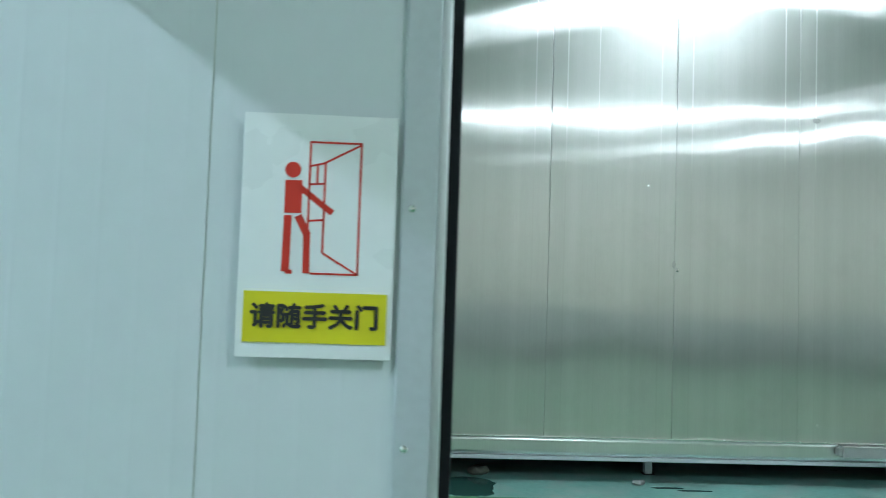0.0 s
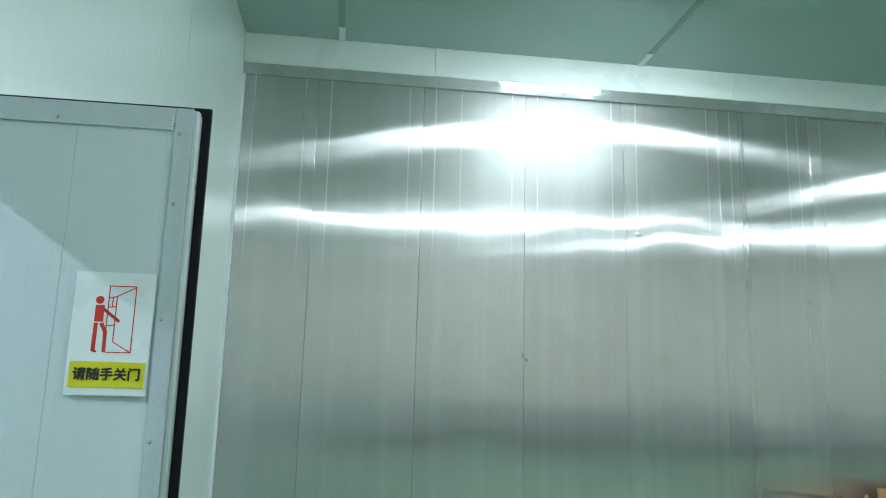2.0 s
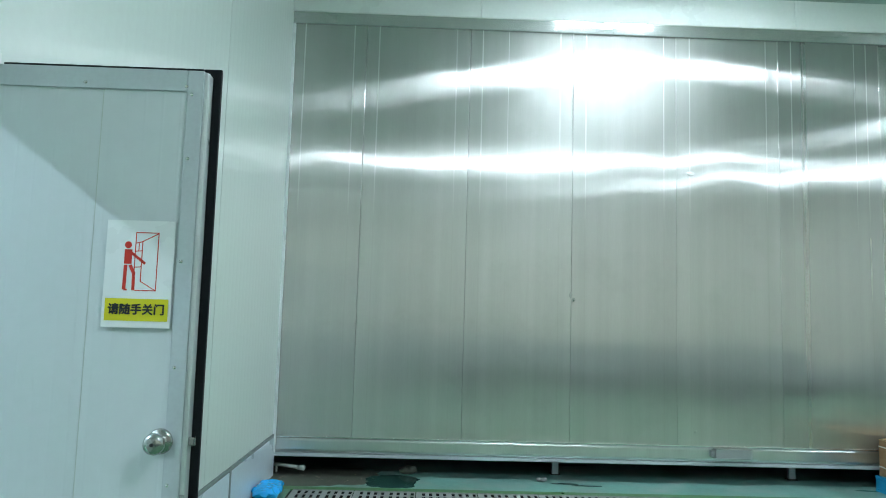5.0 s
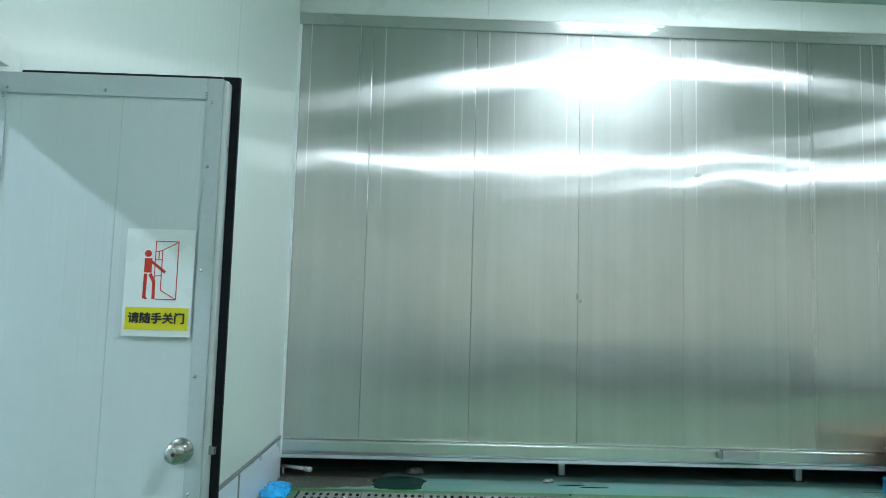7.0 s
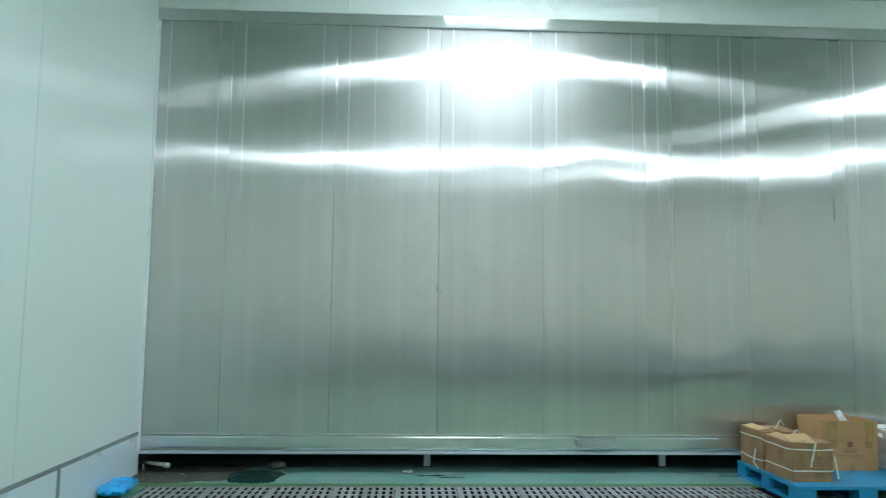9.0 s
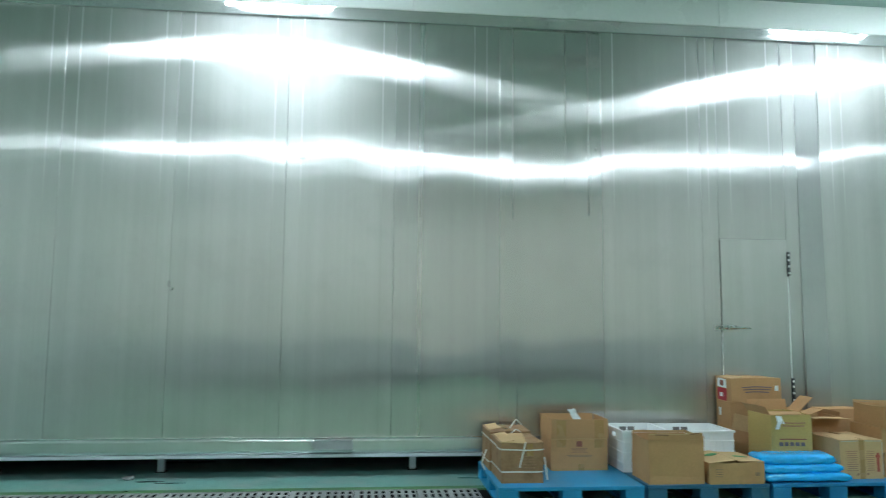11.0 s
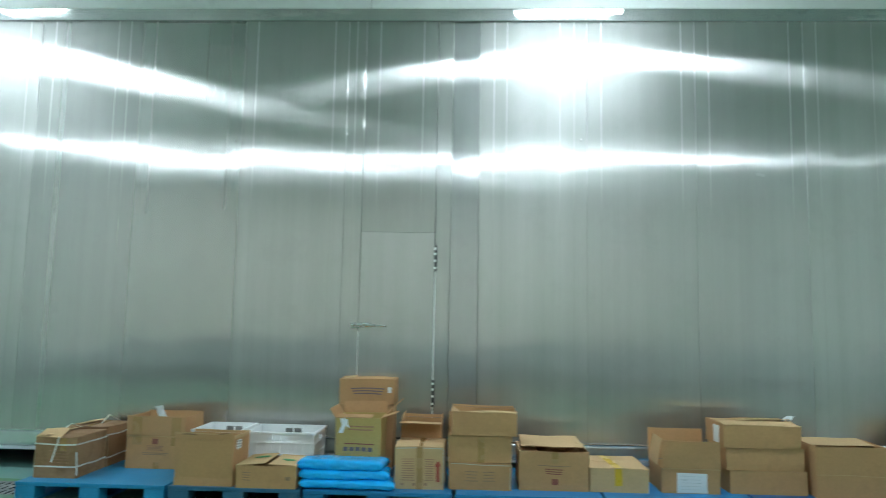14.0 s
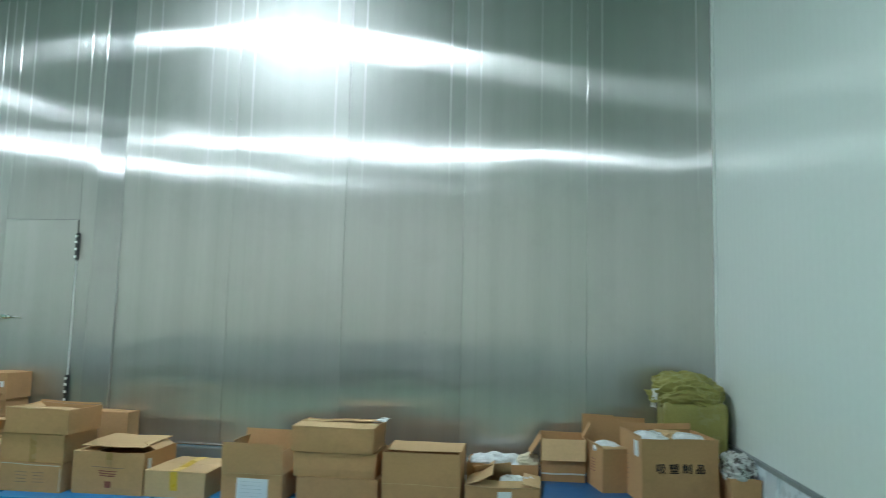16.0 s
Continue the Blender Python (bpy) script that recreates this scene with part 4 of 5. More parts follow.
# white crates
def crate(x0, x1, yf, d, z, h, rz=0):
    w = x1 - x0
    r = root("plastic_crate", (x0 + x1) / 2, yf + d / 2, z, rz, "white plastic crate with ribbed sides and handle slots", "crate", "white crates")
    hx, hy, t = w / 2, d / 2, 0.007
    for s in (-1, 1):
        bm = bmesh.new()
        y0, y1 = sorted((s * hy, s * (hy - t)))
        box(bm, (-hx, y0, 0.0), (hx, y1, h - 0.075))
        box(bm, (-hx, y0, h - 0.075), (-0.07, y1, h - 0.03))
        box(bm, (-0.006, y0, h - 0.075), (0.006, y1, h - 0.03))
        box(bm, (0.07, y0, h - 0.075), (hx, y1, h - 0.03))
        box(bm, (-hx, y0, h - 0.03), (hx, y1, h))
        part("side", bm, CRATE, r)
        x0_, x1_ = sorted((s * hx, s * (hx - t)))
        bm = bmesh.new()
        box(bm, (x0_, -hy + t, 0.0), (x1_, hy - t, h - 0.075))
        box(bm, (x0_, -hy + t, h - 0.075), (x1_, -0.05, h - 0.04))
        box(bm, (x0_, 0.05, h - 0.075), (x1_, hy - t, h - 0.04))
        box(bm, (x0_, -hy + t, h - 0.04), (x1_, hy - t, h))
        part("end", bm, CRATE, r)
        for q in range(9):
            u = -hx + 0.03 + q * (w - 0.06) / 8
            part("stiffener", blocks(((u - 0.003, s * hy - 0.004, 0.004), (u + 0.003, s * hy + 0.004, h - 0.085))), CRATE, r)
    part("base", blocks(((-hx + t, -hy + t, 0.004), (hx - t, hy - t, 0.010))), CRATE, r)
    rim = bmesh.new()
    e = 0.012
    for a_, b_ in (((-hx - e, -hy - e), (hx + e, -hy)), ((-hx - e, hy), (hx + e, hy + e)), ((-hx - e, -hy), (-hx, hy)), ((hx, -hy), (hx + e, hy))):
        box(rim, (*a_, h - 0.018), (*b_, h), 0.003)
    part("rim", rim, CRATE, r)
    for z_ in (0.07, 0.155, 0.24):
        if z_ < h - 0.09:
            rib = bmesh.new()
            e = 0.006
            for a_, b_ in (((-hx - e, -hy - e), (hx + e, -hy)), ((-hx - e, hy), (hx + e, hy + e)), ((-hx - e, -hy), (-hx, hy)), ((hx, -hy), (hx + e, hy))):
                box(rib, (*a_, z_), (*b_, z_ + 0.007))
            part("rib", rib, CRATE, r)
    return r


crate(6.565, 6.955, -0.63, 0.44, P0, 0.340)
crate(6.99, 7.55, -0.60, 0.44, P0, 0.330)

# low carton with green marks
d = Carton("carton", 7.085, 7.53, -1.10, 0.42, P0, 0.162, "low brown carton with green leaf marks, half closed", mat=CARD, seed=13, amp=0.006, flaps=(("l", 0.215, 175), ("r", 0.21, 178)))
for side, a, s, y, tl in ((-1, 5, 0.13, 0.03, 20), (1, 2, 0.10, -0.02, -35)):
    bm = bmesh.new()
    bmesh.ops.create_cone(bm, cap_ends=True, segments=18, radius1=1, radius2=1, depth=1)
    rise = math.sin(radians(a))
    bmesh.ops.transform(bm, verts=bm.verts, matrix=Matrix.Translation((side * (d.w / 2 - s), y, d.h + 0.0085 + s * rise)) @ Matrix.Rotation(radians(side * a), 4, "Y") @ Matrix.Rotation(radians(tl), 4, "Z") @ Matrix.Diagonal((0.060, 0.036, 0.001, 1)))
    part("leaf_mark", d.shake(bm), INK_GREEN, d.r)
d.rows(INK_FADED, 0.05, 0.11, 0.06, 4, 0.018, 0.006)
d.on("print_line", INK_FADED, 0.37, 0.06, 0.035, 0.025)

# folded blue bags
def film_bundle(w, d, h, seed, skew):
    """A flat roll-fold of thin film: rounded front fold, pinched ragged ends, sharp creases."""
    bm = bmesh.new()
    nx, nt = 72, 30
    rings = []
    for i in range(nx + 1):
        u = i / nx
        end = min(1.0, min(u, 1 - u) / 0.05)
        fat = 0.55 + 0.45 * end ** 0.6
        ring = []
        for j in range(nt):
            a = 2 * math.pi * j / nt
            c, q = math.cos(a), math.sin(a)
            sup = (abs(c) ** 4.2 + abs(q) ** 3.4) ** (-1 / 3.8)
            p = Vector(((u - 0.5) * w + skew * c * 0.02, c * sup * d / 2, q * sup * h / 2 * fat))
            n1 = noise.noise(Vector((u * 5 + c * 2.4 + seed, c * 3.6, q * 2.6 + seed)))
            n2 = noise.noise(Vector((u * 15 - c * 1.2, c * 3.0 + seed, q * 2.5 + u * 4)))
            fold = (0.32 - abs(n1)) * 0.020 + (0.28 - abs(n2)) * 0.010
            p += Vector((0, c, q * 0.55)) * fold
            p.x += 0.022 * (1 - end) * noise.noise(Vector((a * 1.3, seed, u))) 
            p.z += h / 2 + 0.006 * noise.noise(Vector((u * 3, seed * 2.0, 0.4)))
            ring.append(bm.verts.new((p.x, p.y, max(p.z, 0.0))))
        rings.append(ring)
    for r0, r1 in zip(rings, rings[1:]):
        for j in range(nt):
            bm.faces.new((r0[j], r1[j], r1[(j + 1) % nt], r0[(j + 1) % nt]))
    bm.faces.new(rings[0])
    bm.faces.new(rings[-1][::-1])
    bmesh.ops.recalc_face_normals(bm, faces=bm.faces[:])
    return bm


for x, w, z, h, sd, d, y, rz in ((7.53, 0.70, 0.0, 0.072, 21, 0.27, -0.955, -0.6), (7.535, 0.66, 0.063, 0.074, 22, 0.25, -0.945, 0.8), (7.53, 0.63, 0.126, 0.080, 23, 0.24, -0.935, -1.0)):
    bg = tagged(part("folded_bag", film_bundle(w, d, h, sd, sd - 22), BLUE_FILM, None, "", True), "folded bundle of shiny bright blue plastic bags", "plastic bag", "folded blue bags")
    bg.matrix_basis = pose(x + w / 2 + 0.01, y, P0 + z, 0, 0, rz)

# yellow carton and the tall pair behind it
f = Carton("carton", 7.76, 8.115, -0.82, 0.36, P0, 0.485, "yellow-brown printed carton with open flaps", mat=CARD_YELLOW, seed=17, amp=0.006, flaps=(("b", 0.09, 82), ("l", 0.08, 55), ("f", 0.10, 172, 0.0, 0.8), ("r", 0.18, 43, 0.5, 1.0), ("r", 0.12, 20, 0.04, 0.46)))
for o in f.r.children[1:]:
    o.data.materials[0] = CARD
f.rows(INK_PINK, 0.09, 0.415, 0.21, 2, 0.024, 0.010)
f.rows(INK_RED, 0.07, 0.285, 0.23, 1, 0.02, 0.009)
for i in range(5):
    f.on("print_block", INK_BLUE, 0.065 + i * 0.047, 0.235, 0.034, 0.030)
f.on("print_block", INK_RED, 0.19, 0.14, 0.08, 0.045)
f.on("print_line", INK_RED, 0.03, 0.12, 0.18, 0.01, "l")
wisp("film", FILM, f.r, -0.14, -0.188, 0.478, ((0.03, 0.05, 0.012), (0, 0, 0), (0.012, -0.008, -0.045), (-0.012, -0.010, -0.105)), 0.034)
wisp("film", FILM, f.r, -0.105, -0.190, 0.470, ((0, 0.01, 0.006), (0.006, -0.004, -0.03), (0.020, -0.006, -0.055)), 0.020)
g = Carton("carton", 7.685, 8.15, -0.31, 0.27, P0, 0.53, "tall brown carton standing against the steel door", seed=19, amp=0.006, closed=True)
g.on("label", PAPER, 0.05, 0.40, 0.04, 0.07, "l"); g.on("flap_tear", CARD_PALE, 0.0, 0.30, 0.16, 0.14, "f", tilt=-12)
g = Carton("carton", 7.69, 8.16, -0.32, 0.29, P0 + 0.537, 0.205, "brown carton with red and white end label on another", seed=23, amp=0.006, closed=True)
g.flap("l", 0.12, 172, CARD)
g.rows(INK_BLUE, 0.10, 0.125, 0.28, 3, 0.022, 0.009)
lab = g.on("label", PAPER, 0.04, 0.115, 0.16, 0.08, "l", "white end label with a red mark"); red = g.on("label", RED_LABEL, 0.04, 0.0, 0.16, 0.110, "l", "red end label")
g.on("logo_mark", INK_RED, 0.09, 0.13, 0.06, 0.050, "l", lift=0.003, under=lab); g.on("print_block", PAPER, 0.085, 0.03, 0.05, 0.035, "l", lift=0.003, under=red)
g.on("label", PAPER, 0.41, 0.10, 0.035, 0.045)

# open carton and one behind it
h = Carton("carton", 8.245, 8.57, -0.53, 0.30, P0, 0.430, "open brown carton with front flap folded outward", seed=29, amp=0.006, flaps=(("b", 0.025, 80), ("l", 0.05, 100), ("r", 0.04, 95)))
# Level front flap coloured paler, as lit from above.
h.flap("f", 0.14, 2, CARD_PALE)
h = Carton("carton", 8.62, 9.15, -0.21, 0.17, P0, 0.455, "flat brown carton standing behind the stack", seed=31, amp=0.005, closed=True)

# carton with red arrow
i_ = Carton("carton", 8.242, 8.612, -0.985, 0.43, P0, 0.302, "brown taped carton with red print and arrow", mat=CARD_PALE, closed=True, seed=37, amp=0.007)
i_.flap("f", 0.17, 176, CARD_PALE, 0.0, 0.5, 0.006)
i_.on("clear_tape", CLEAR_TAPE, 0.012, 0.294, 0.345, 0.007, lift=0.002); i_.on("clear_tape", CLEAR_TAPE, 0.362, 0.03, 0.007, 0.26); i_.on("tape", TAPE, 0.165, 0.0, 0.045, 0.302, lift=0.003); i_.on("tape", TAPE, 0.165, 0.0, 0.045, 0.43, "t")
i_.rows(INK_PINK, 0.05, 0.215, 0.10, 10, 0.0165, 0.006)
i_.rows(INK_PINK, 0.225, 0.215, 0.07, 10, 0.0165, 0.006)
i_.on("arrow_shaft", INK_BRIGHT, 0.314, 0.055, 0.024, 0.115); i_.on("arrow_head", INK_BRIGHT, 0.306, 0.168, 0.040, 0.022); i_.on("arrow_tip", INK_BRIGHT, 0.316, 0.188, 0.020, 0.018)
for k in range(3):
    i_.on("print_block", INK_PINK, 0.05 + k * 0.085, 0.030, 0.022, 0.018)

# stack of three
for k, (x0, x1, yf, z, hh, sd, mt) in enumerate(((8.652, 9.115, -0.955, 0.0, 0.190, 41, CARD_YELLOW), (8.640, 9.115, -0.945, 0.198, 0.194, 43, CARD), (8.660, 9.155, -0.965, 0.398, 0.168, 47, CARD))):
    j = Carton("carton", x0, x1, yf, 0.38, P0 + z, hh, ("lowest brown carton of a stack, faint print", "middle brown carton of a stack, taped", "open sagging brown carton on top of a stack")[k], mat=CARD if k == 0 else mt, closed=k < 2, seed=sd, amp=0.007 if k < 2 else 0.012, group="stacked cartons")
    if k == 0:
        j.on("clear_tape", CLEAR_TAPE, 0.01, 0.181, 0.44, 0.006); j.on("clear_tape", CLEAR_TAPE, 0.452, 0.01, 0.006, 0.16)
        j.rows(INK_FADED, 0.12, 0.13, 0.09, 4, 0.022, 0.006); j.rows(INK_FADED, 0.25, 0.13, 0.09, 4, 0.022, 0.006)
    if k == 1:
        j.on("tape", TAPE, 0.22, 0.0, 0.05, 0.19)
    if k == 2:
        j.flap("f", 0.15, 184, CARD, 0.02, 0.98); j.flap("b", 0.014, 86, CARD, 0.0, 0.97); j.flap("l", 0.06, 215, CARD)

# carton with lifted lid, then a low taped one
k = Carton("carton", 9.175, 9.695, -0.915, 0.46, P0, 0.285, "brown carton with lid flaps lifted and red print", mat=CARD, seed=53, amp=0.008, flaps=(("l", 0.14, 184), ("r", 0.10, 150, 0.3, 0.9)))
lid = bmesh.new()
slab(lid, (-0.24, 0.23, 0.342), (0.465, 0, -0.004), (0.0, -0.41, -0.024), 0.005, 8, 8)
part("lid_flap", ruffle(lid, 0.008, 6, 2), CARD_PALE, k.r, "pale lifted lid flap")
k.on("tape", TAPE, 0.24, 0.20, 0.05, 0.085)
k.rows(INK_FADED, 0.14, 0.18, 0.24, 1, 0.02, 0.006); k.rows(INK_RED, 0.19, 0.155, 0.14, 3, 0.016, 0.007); k.on("logo_mark", INK_RED, 0.24, 0.045, 0.05, 0.045)
k.on("label", PAPER, 0.10, 0.06, 0.06, 0.09, "l"); k.on("label", PAPER, 0.05, 0.17, 0.05, 0.07, "r")
l_ = Carton("carton", 9.702, 10.138, -0.905, 0.54, P0, 0.170, "low brown carton sealed with yellow tape", mat=CARD_PALE, closed=True, seed=59, amp=0.006)
l_.on("yellow_tape", YELLOW_TAPE, 0.185, 0.045, 0.055, 0.125); l_.on("yellow_tape", YELLOW_TAPE, 0.185, 0.0, 0.055, 0.54, "t", tilt=4)

# carton with paper label and tall flaps
m_ = Carton("carton", 10.242, 10.672, -0.875, 0.40, P0, 0.180, "open brown carton with tall flaps and a paper label", mat=CARD, seed=61, amp=0.006, flaps=(("f", 0.205, 87), ("b", 0.24, 84), ("l", 0.20, 100, 0.3, 1.0), ("r", 0.14, 120)))
lab = m_.on("label", PAPER, 0.11, 0.005, 0.225, 0.145, label="white paper label with faint print")
m_.rows(INK_PALE, 0.13, 0.125, 0.16, 5, 0.024, 0.003, under=lab); m_.on("print_line", INK_PALE, 0.26, 0.075, 0.03, 0.008, lift=0.0026, under=lab); m_.on("print_line", INK_PALE, 0.15, 0.095, 0.035, 0.005, lift=0.0026, under=lab)
m_.on("crease", CARD_PALE, 0.0, 0.177, 0.43, 0.004)
m_.on("print_line", INK_FADED, 0.15, 0.285, 0.09, 0.006, lift=-0.004)

# second stack of three
for n_, (x0, x1, yf, z, hh, sd) in enumerate(((10.76, 11.325, -0.84, 0.0, 0.168, 67), (10.735, 11.305, -0.835, 0.174, 0.158, 71), (10.715, 11.285, -0.845, 0.338, 0.168, 73))):
    n = Carton("carton", x0, x1, yf, 0.42, P0 + z, hh, ("lowest plain brown carton of a stack", "crushed middle brown carton of a stack", "bulging brown carton with loose lid atop a stack")[n_], mat=CARD, closed=True, seed=sd, amp=(0.006, 0.011, 0.014)[n_], group="stacked cartons")
    if n_ == 2:
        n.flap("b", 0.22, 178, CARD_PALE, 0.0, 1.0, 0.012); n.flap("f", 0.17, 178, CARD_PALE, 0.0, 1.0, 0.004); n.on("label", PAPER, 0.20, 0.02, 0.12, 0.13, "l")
        shred("film", FILM, n.r, 0.27, 0.02, 0.185, 0.09, 0.030, 8.0, 0.05)

# tall plain carton
o_ = Carton("carton", 11.365, 11.885, -0.90, 0.44, P0, 0.375, "tall plain brown carton, its top partly open", mat=CARD, seed=79, amp=0.007, flaps=(("b", 0.28, 183, 0.0, 1.0),))
o_.on("crease", CARD_PALE, 0.0, 0.165, 0.515, 0.003)

# low cartons with film
p_ = Carton("carton", 11.915, 12.412, -0.90, 0.37, P0, 0.175, "low open brown carton with white plastic film inside", mat=CARD, seed=83, amp=0.008, flaps=(("f", 0.16, 176), ("l", 0.2, 158, 0.0, 0.9, 0.03), ("r", 0.12, 168), ("b", 0.16, 150, 0.1, 0.6, 0.03)))
p_.on("label", PAPER, 0.215, 0.055, 0.095, 0.10)
lump("film", FILM, p_.r, 0.10, 0.06, 0.13, 0.26, 0.22, 0.05, 9, 0.02)
q_ = Carton("carton", 11.90, 12.405, -0.50, 0.34, P0, 0.25, "low brown tray carton heaped with white film", mat=CARD, seed=89, amp=0.007)
lump("film", FILM, q_.r, -0.05, -0.02, 0.19, 0.36, 0.26, 0.08, 12, 0.025); lump("foam", FOAM, q_.r, 0.17, -0.05, 0.19, 0.14, 0.16, 0.10, 14, 0.025)

# cartons on the double pallet
r_ = Carton("carton", 12.425, 12.73, -0.45, 0.335, P1, 0.295, "empty brown carton with flaps folded out", mat=CARD, seed=97, amp=0.005, flaps=(("l", 0.16, -58), ("b", 0.03, -80), ("r", 0.10, 62, 0.5, 0.9)))
# Front flap coloured lighter to stand in for light on its slope.
r_.flap("f", 0.155, -66, CARD_PALE)
r_.band(0.05)
s_ = Carton("carton", 12.78, 12.955, -0.72, 0.34, P1, 0.285, "brown carton holding crumpled white foam", rz=13, mat=CARD, seed=101, amp=0.006, flaps=(("f", 0.05, 172), ("l", 0.02, 60)))
lump("foam", FILM, s_.r, 0.0, 0.0, 0.23, 0.17, 0.28, 0.055, 16, 0.018)
s_.rows(INK_RED, 0.10, 0.19, 0.09, 5, 0.02, 0.006, "l")
t_ = Carton("carton", 12.995, 13.49, -0.95, 0.44, P1, 0.40, "large brown carton with black lettering, packed with film", rz=9.5, mat=CARD, seed=103, amp=0.006, flaps=(("l", 0.015, 80), ("b", 0.04, 75)))
t_.on("label", PAPER, 0.30, 0.28, 0.085, 0.10, "l")
t_.rows(INK_FADED, 0.06, 0.26, 0.12, 6, 0.032, 0.006, "l")
text_part("吸 塑 制 品", 0.066, INK_BLACK, t_.r, pose(0.0, -0.2285, 0.215, 90, 0, 0), "lettering", 0.0008)
lump("film", FILM, t_.r, -0.115, -0.02, 0.35, 0.18, 0.30, 0.055, 18, 0.016); lump("foam", CARD_PALE, t_.r, 0.03, 0.08, 0.34, 0.18, 0.18, 0.07, 20, 0.016); lump("film", FILM, t_.r, 0.115, -0.03, 0.34, 0.17, 0.26, 0.055, 25, 0.016)

# unfolded carton leaning behind
cs = root("cardboard_sheet", 12.74, -0.10, P1, 2, "unfolded brown cardboard sheet standing behind cartons", "cardboard sheet")
bm = bmesh.new()
slab(bm, (0, 0, 0), (0.235, 0, 0), (0, 0.05, 0.43), 0.006, 6, 6)
part("panel", ruffle(bm, 0.006, 5, 3), CARD, cs)
bm = bmesh.new()
slab(bm, (0.237, 0, 0), (0.23, 0.0, 0), (0, 0.05, 0.415), 0.006, 6, 6)
part("panel", ruffle(bm, 0.006, 5, 4), CARD, cs)

# olive sack
sk = root("woven_sack", 13.50, -0.27, P1, -4, "olive green woven sack with a crumpled tied top", "sack")
part("body", crinkle(soft(0.445, 0.37, 0.57, 26, 0.010, 5, 33, 16.0), 0.010, 3), SACK, sk, "", True)
bm = folded_cloth(0.475, 0.36, 0.25, 40, 35, 0.075, 6.0)
bmesh.ops.translate(bm, verts=bm.verts, vec=(-0.035, 0.0, 0.52))
for v in bm.verts:
    v.co.z -= 0.10 * max(0.0, v.co.x) * 2
part("crumpled_top", bm, SACK, sk)
for x, y, z, lean, wd, sd in ((-0.17, -0.06, 0.70, -0.07, 0.10, 2.0), (-0.09, -0.02, 0.73, 0.05, 0.12, 5.0), (-0.25, -0.10, 0.60, -0.06, 0.09, 8.0), (-0.02, -0.08, 0.70, 0.09, 0.10, 11.0)):
    shred("loose_fold", SACK, sk, x, y, z - 0.03, wd, 0.085, sd, lean)
shred("torn_corner", PAPER, sk, -0.26, -0.11, 0.66, 0.045, -0.13, 14.0, -0.015)

# scrap carton by the end wall
v_ = Carton("carton", 13.57, 13.742, -1.04, 0.46, P1, 0.18, "crushed brown carton stuffed with patterned film", mat=CARD, seed=107, amp=0.035)
lump("patterned_film", CAMO, v_.r, 0.0, 0.0, 0.14, 0.17, 0.44, 0.12, 27, 0.04)


# ---- freezer door in the steel wall ----
fd = root("door_2", 7.78, 0.0, 0.0, 0, "closed brushed steel cold store door with a lever latch", "door", kind="structure")
part("leaf", blocks(((0.004, -0.012, 0.36), (0.6775, 0.1, 2.1865)), bevel=0.004), STEEL, fd)
part("seal_strip", blocks(((-0.0015, -0.010, 0.36), (0.0035, -0.0045, 1.29))), PAPER, fd, "pale rubber seal")
part("seal_strip", blocks(((0.6785, -0.009, 0.36), (0.688, -0.0045, 1.83))), PAPER, fd, "pale rubber seal")
latch = part("latch_handle", blocks(((-0.010, -0.030, 1.316), (0.112, -0.0125, 1.362)), bevel=0.006), CHROME, fd, "chrome lever latch")
lev = bmesh.new()
rod(lev, (-0.012, -0.046, 1.341), (0.030, -0.046, 1.341), 0.016, 14, 0.024)
rod(lev, (0.030, -0.046, 1.341), (0.118, -0.048, 1.340), 0.024, 14, 0.021)
rod(lev, (0.118, -0.048, 1.340), (0.150, -0.050, 1.339), 0.021, 14, 0.011)
rod(lev, (0.150, -0.050, 1.339), (0.262, -0.060, 1.334), 0.011, 12, 0.006)
part("lever", lev, CHROME, latch, "", True)
part("pivot", rod(bmesh.new(), (0.06, -0.072, 1.352), (0.06, -0.0305, 1.352), 0.012, 12), CHROME, latch, "", True)
kp = part("keeper", blocks(((-0.072, -0.014, 1.314), (-0.022, -0.001, 1.364)), bevel=0.004), CHROME, fd)
part("striker", rod(bmesh.new(), (-0.058, -0.034, 1.339), (-0.026, -0.034, 1.339), 0.019, 12, 0.012), CHROME, kp, "", True)
for z in (1.905, 0.70):
    hg = part("hinge", blocks(((0.676, -0.028, z - 0.065), (0.700, -0.001, z + 0.165)), bevel=0.003), DARK_IRON, fd, "black hinge with white spacers")
    for q in (-0.040, 0.025, 0.085, 0.135):
        part("spacer", blocks(((0.674, -0.031, z + q - 0.010), (0.694, -0.0285, z + q + 0.010))), PAPER, hg)


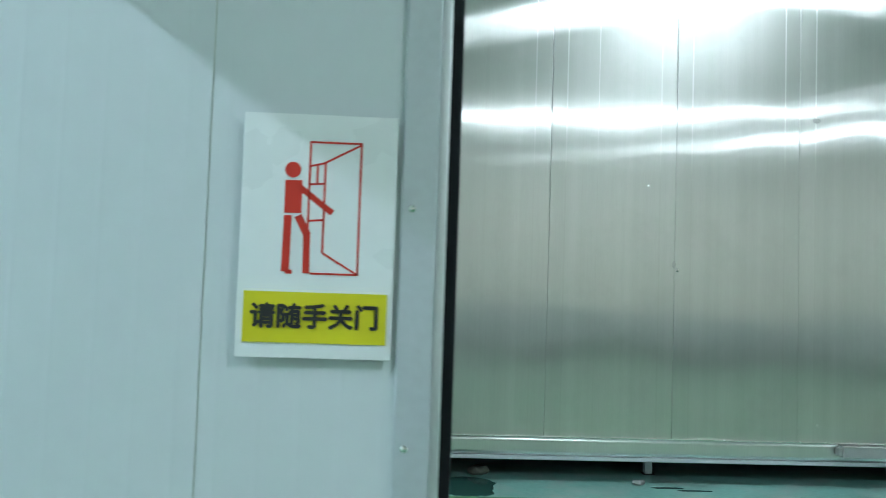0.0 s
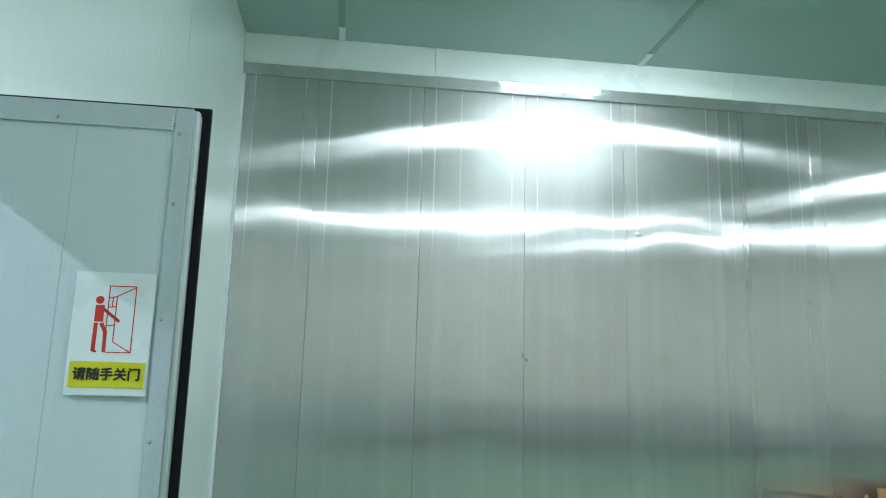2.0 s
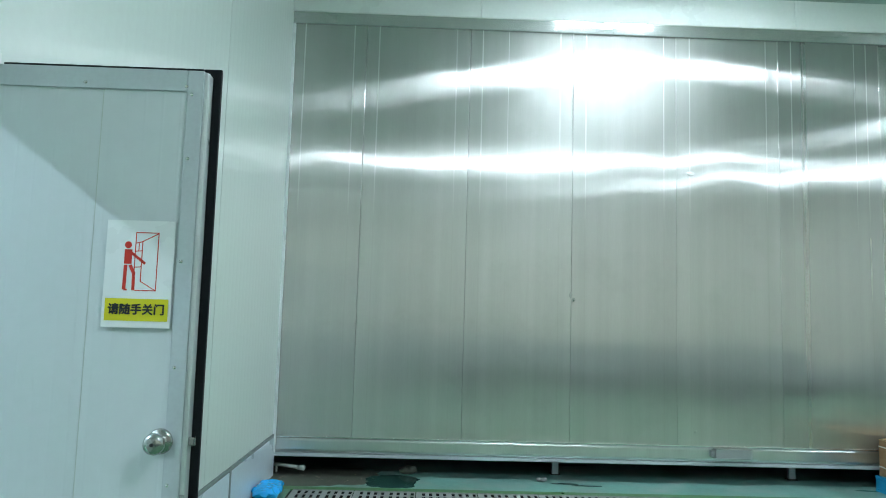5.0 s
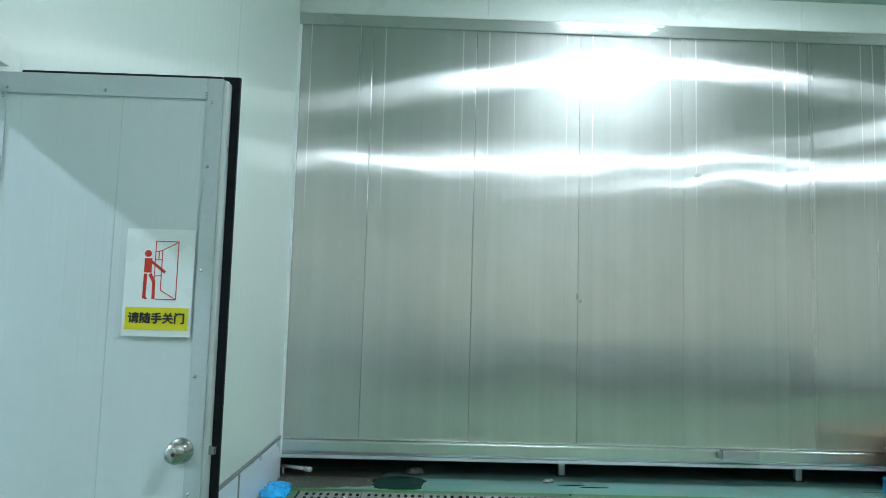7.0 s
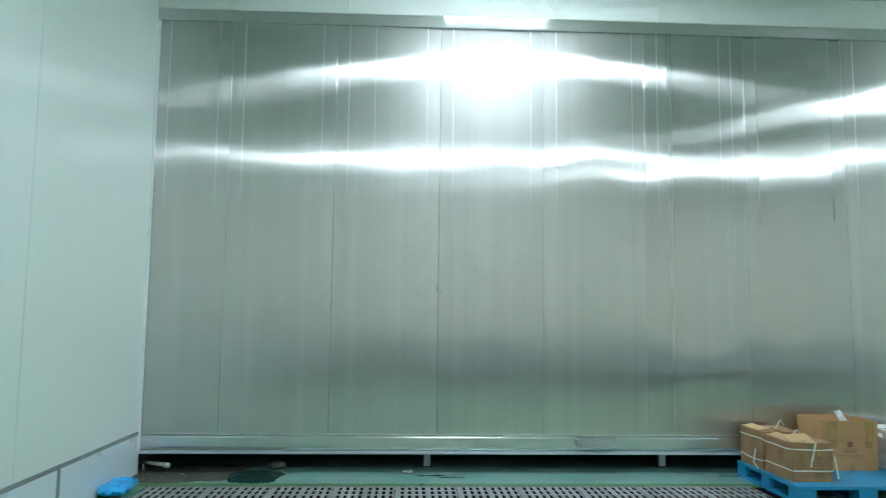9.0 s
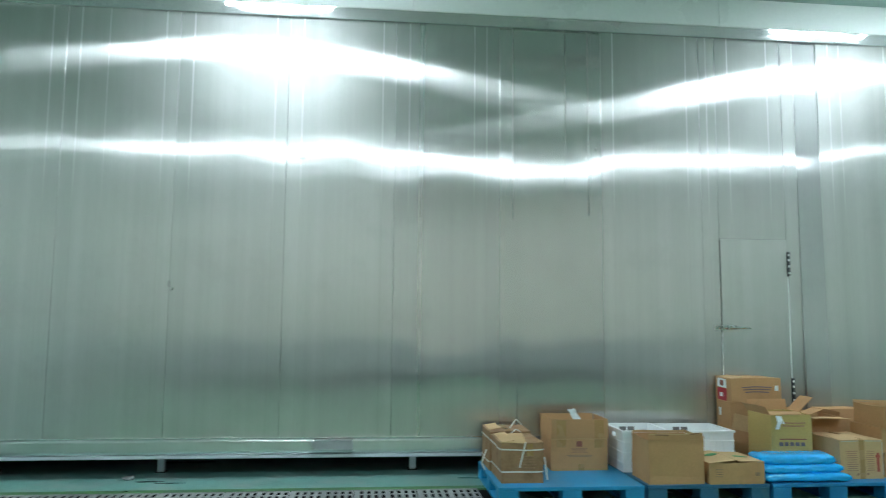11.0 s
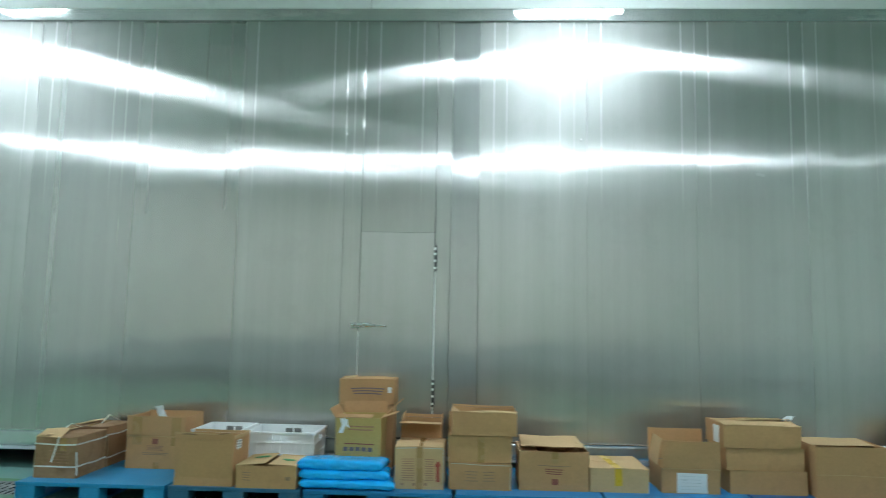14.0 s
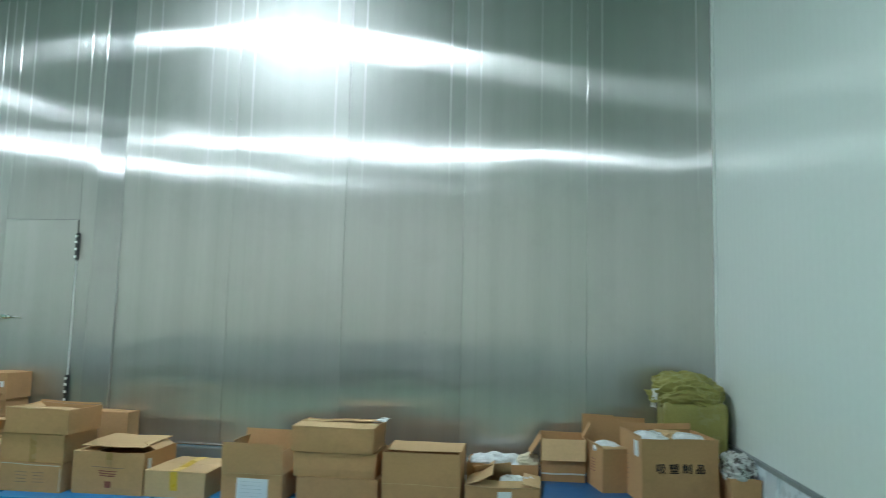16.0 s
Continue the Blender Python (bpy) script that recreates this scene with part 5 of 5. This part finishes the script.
# ---- steel cladding sheets ----
def sheet(x0, x1, z0, z1, y, mat, ribs, seed, bow=0.003, tilt=0.0):
    """One sheet: faint upright creases, a slight bow and buckle; 30 mm deep with its edge returns."""
    w = x1 - x0
    xs = {0.0, w}
    pitch = w / ribs
    creases = {}
    for i in range(1, ribs):
        k = (seed * 7 + i * 5) % 4
        creases[i * pitch + 0.006 * math.sin(i * 2.3 + seed)] = (0.0055 if i in (1, ribs - 1) else 0.0028 + 0.0006 * k, k)
    for c, (hw, k) in creases.items():
        xs |= {c - hw - 0.008, c - hw, c, c + hw, c + hw + 0.008}
    xs |= {0.004, 0.014, w - 0.014, w - 0.004}
    xs = sorted(xs)
    zs = [z0 + (z1 - z0) * i / 26 for i in range(27)]
    bm = bmesh.new()
    g = []
    for x in xs:
        col = []
        for z in zs:
            k = math.sin(math.pi * x / w)
            dy = -bow * k + tilt * (z - (z0 + z1) / 2)
            dy += 0.0045 * k * noise.noise(Vector((x * 0.9 + seed * 3.1, seed * 1.7, z * 1.5)))
            dy += 0.0036 * k * noise.noise(Vector((x * 1.5 + seed * 5.3, z * 2.3, seed * 0.9))) * min(1.0, max(0.0, (2.0 - z) / 0.7))
            if x in creases:
                dy -= (0.00012 + 0.00005 * creases[x][1]) * min(1.0, max(0.0, (z - 1.2) / 1.4))
            col.append(bm.verts.new((x0 + x, y + dy, z)))
        g.append(col)
    for i in range(len(xs) - 1):
        mid = (xs[i] + xs[i + 1]) / 2
        kind = 1 if mid < 0.004 or mid > w - 0.004 else 0
        for c, (hw, k) in creases.items():
            if abs(mid - c) < hw:
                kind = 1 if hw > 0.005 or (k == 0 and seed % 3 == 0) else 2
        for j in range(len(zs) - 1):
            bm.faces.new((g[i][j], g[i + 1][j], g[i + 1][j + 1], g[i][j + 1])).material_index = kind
    for i in (0, len(xs) - 1):
        back = [bm.verts.new((q.co.x, y + 0.028, q.co.z)) for q in g[i]]
        for j in range(len(zs) - 1):
            f4 = (g[i][j], g[i][j + 1], back[j + 1], back[j])
            bm.faces.new(f4 if i == 0 else f4[::-1])
    ob = part("steel_sheet", bm, mat, wall_n, "", True)
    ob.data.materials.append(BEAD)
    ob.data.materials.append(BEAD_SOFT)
    return ob


seams = [0.0] + [0.70 + 0.9876 * q for q in range(8)]
for q, (x0, x1) in enumerate(zip(seams, seams[1:])):
    sheet(x0 + (0.0017 if 0 < q < 4 else 0.0010), x1 - (0.0017 if q < 3 else 0.0010), 0.345, 4.195, 0.0, STEEL, 8 if q else 6, q + 1, 0.002 + 0.002 * (q % 3), (0.0, 0.0006, -0.0005, 0.0004, -0.0007, 0.0005, 0.0, -0.0004)[q])
sheet(7.6147, 7.7785, 0.345, 4.195, 0.0, STEEL, 2, 21, 0.001)
sheet(7.7815, 8.4585, 2.190, 4.195, 0.0, STEEL, 5, 22, 0.002)
sheet(8.4625, 8.5985, 0.345, 4.195, 0.0, STEEL, 1, 23, 0.001)
sheet(8.6015, 8.8485, 0.345, 4.195, -0.008, STEEL_STRIP, 1, 24, 0.001, 0.0105)
for q in range(5):
    x0 = 8.8515 + 0.981 * q
    sheet(x0, x0 + 0.9798, 0.345, 4.195, 0.0, STEEL, 8, 30 + q, 0.002 + 0.0015 * (q % 2), (0.0004, -0.0006, 0.0003, -0.0003, 0.0005)[q])
for x, z, sx, sz in ((2.672, 1.683, 0.014, 0.030), (2.70, 1.64, 0.010, 0.016), (4.02, 3.07, 0.020, 0.020), (3.83, 0.47, 0.016, 0.016), (5.03, 3.84, 0.014, 0.016), (2.45, 2.29, 0.020, 0.010), (1.88, 2.29, 0.014, 0.010), (5.18, 1.08, 0.035, 0.010),
                     (3.80, 2.86, 0.035, 0.022), (11.50, 1.29, 0.010, 0.020), (9.06, 1.35, 0.040, 0.007), (9.20, 1.30, 0.022, 0.006), (11.38, 2.75, 0.060, 0.026), (10.36, 3.94, 0.012, 0.012), (9.78, 3.06, 0.014, 0.018), (12.65, 1.25, 0.008, 0.016), (6.57, 3.03, 0.010, 0.018), (0.87, 1.41, 0.012, 0.022)):
    bm = bmesh.new()
    bmesh.ops.create_uvsphere(bm, u_segments=16, v_segments=10, radius=1, matrix=Matrix.Translation((x, 0.0, z)) @ Matrix.Diagonal((sx, 0.0040, sz, 1)))
    ruffle(bm, 0.002, 30, x)
    part("dent", bm, STEEL, wall_n, "", True)
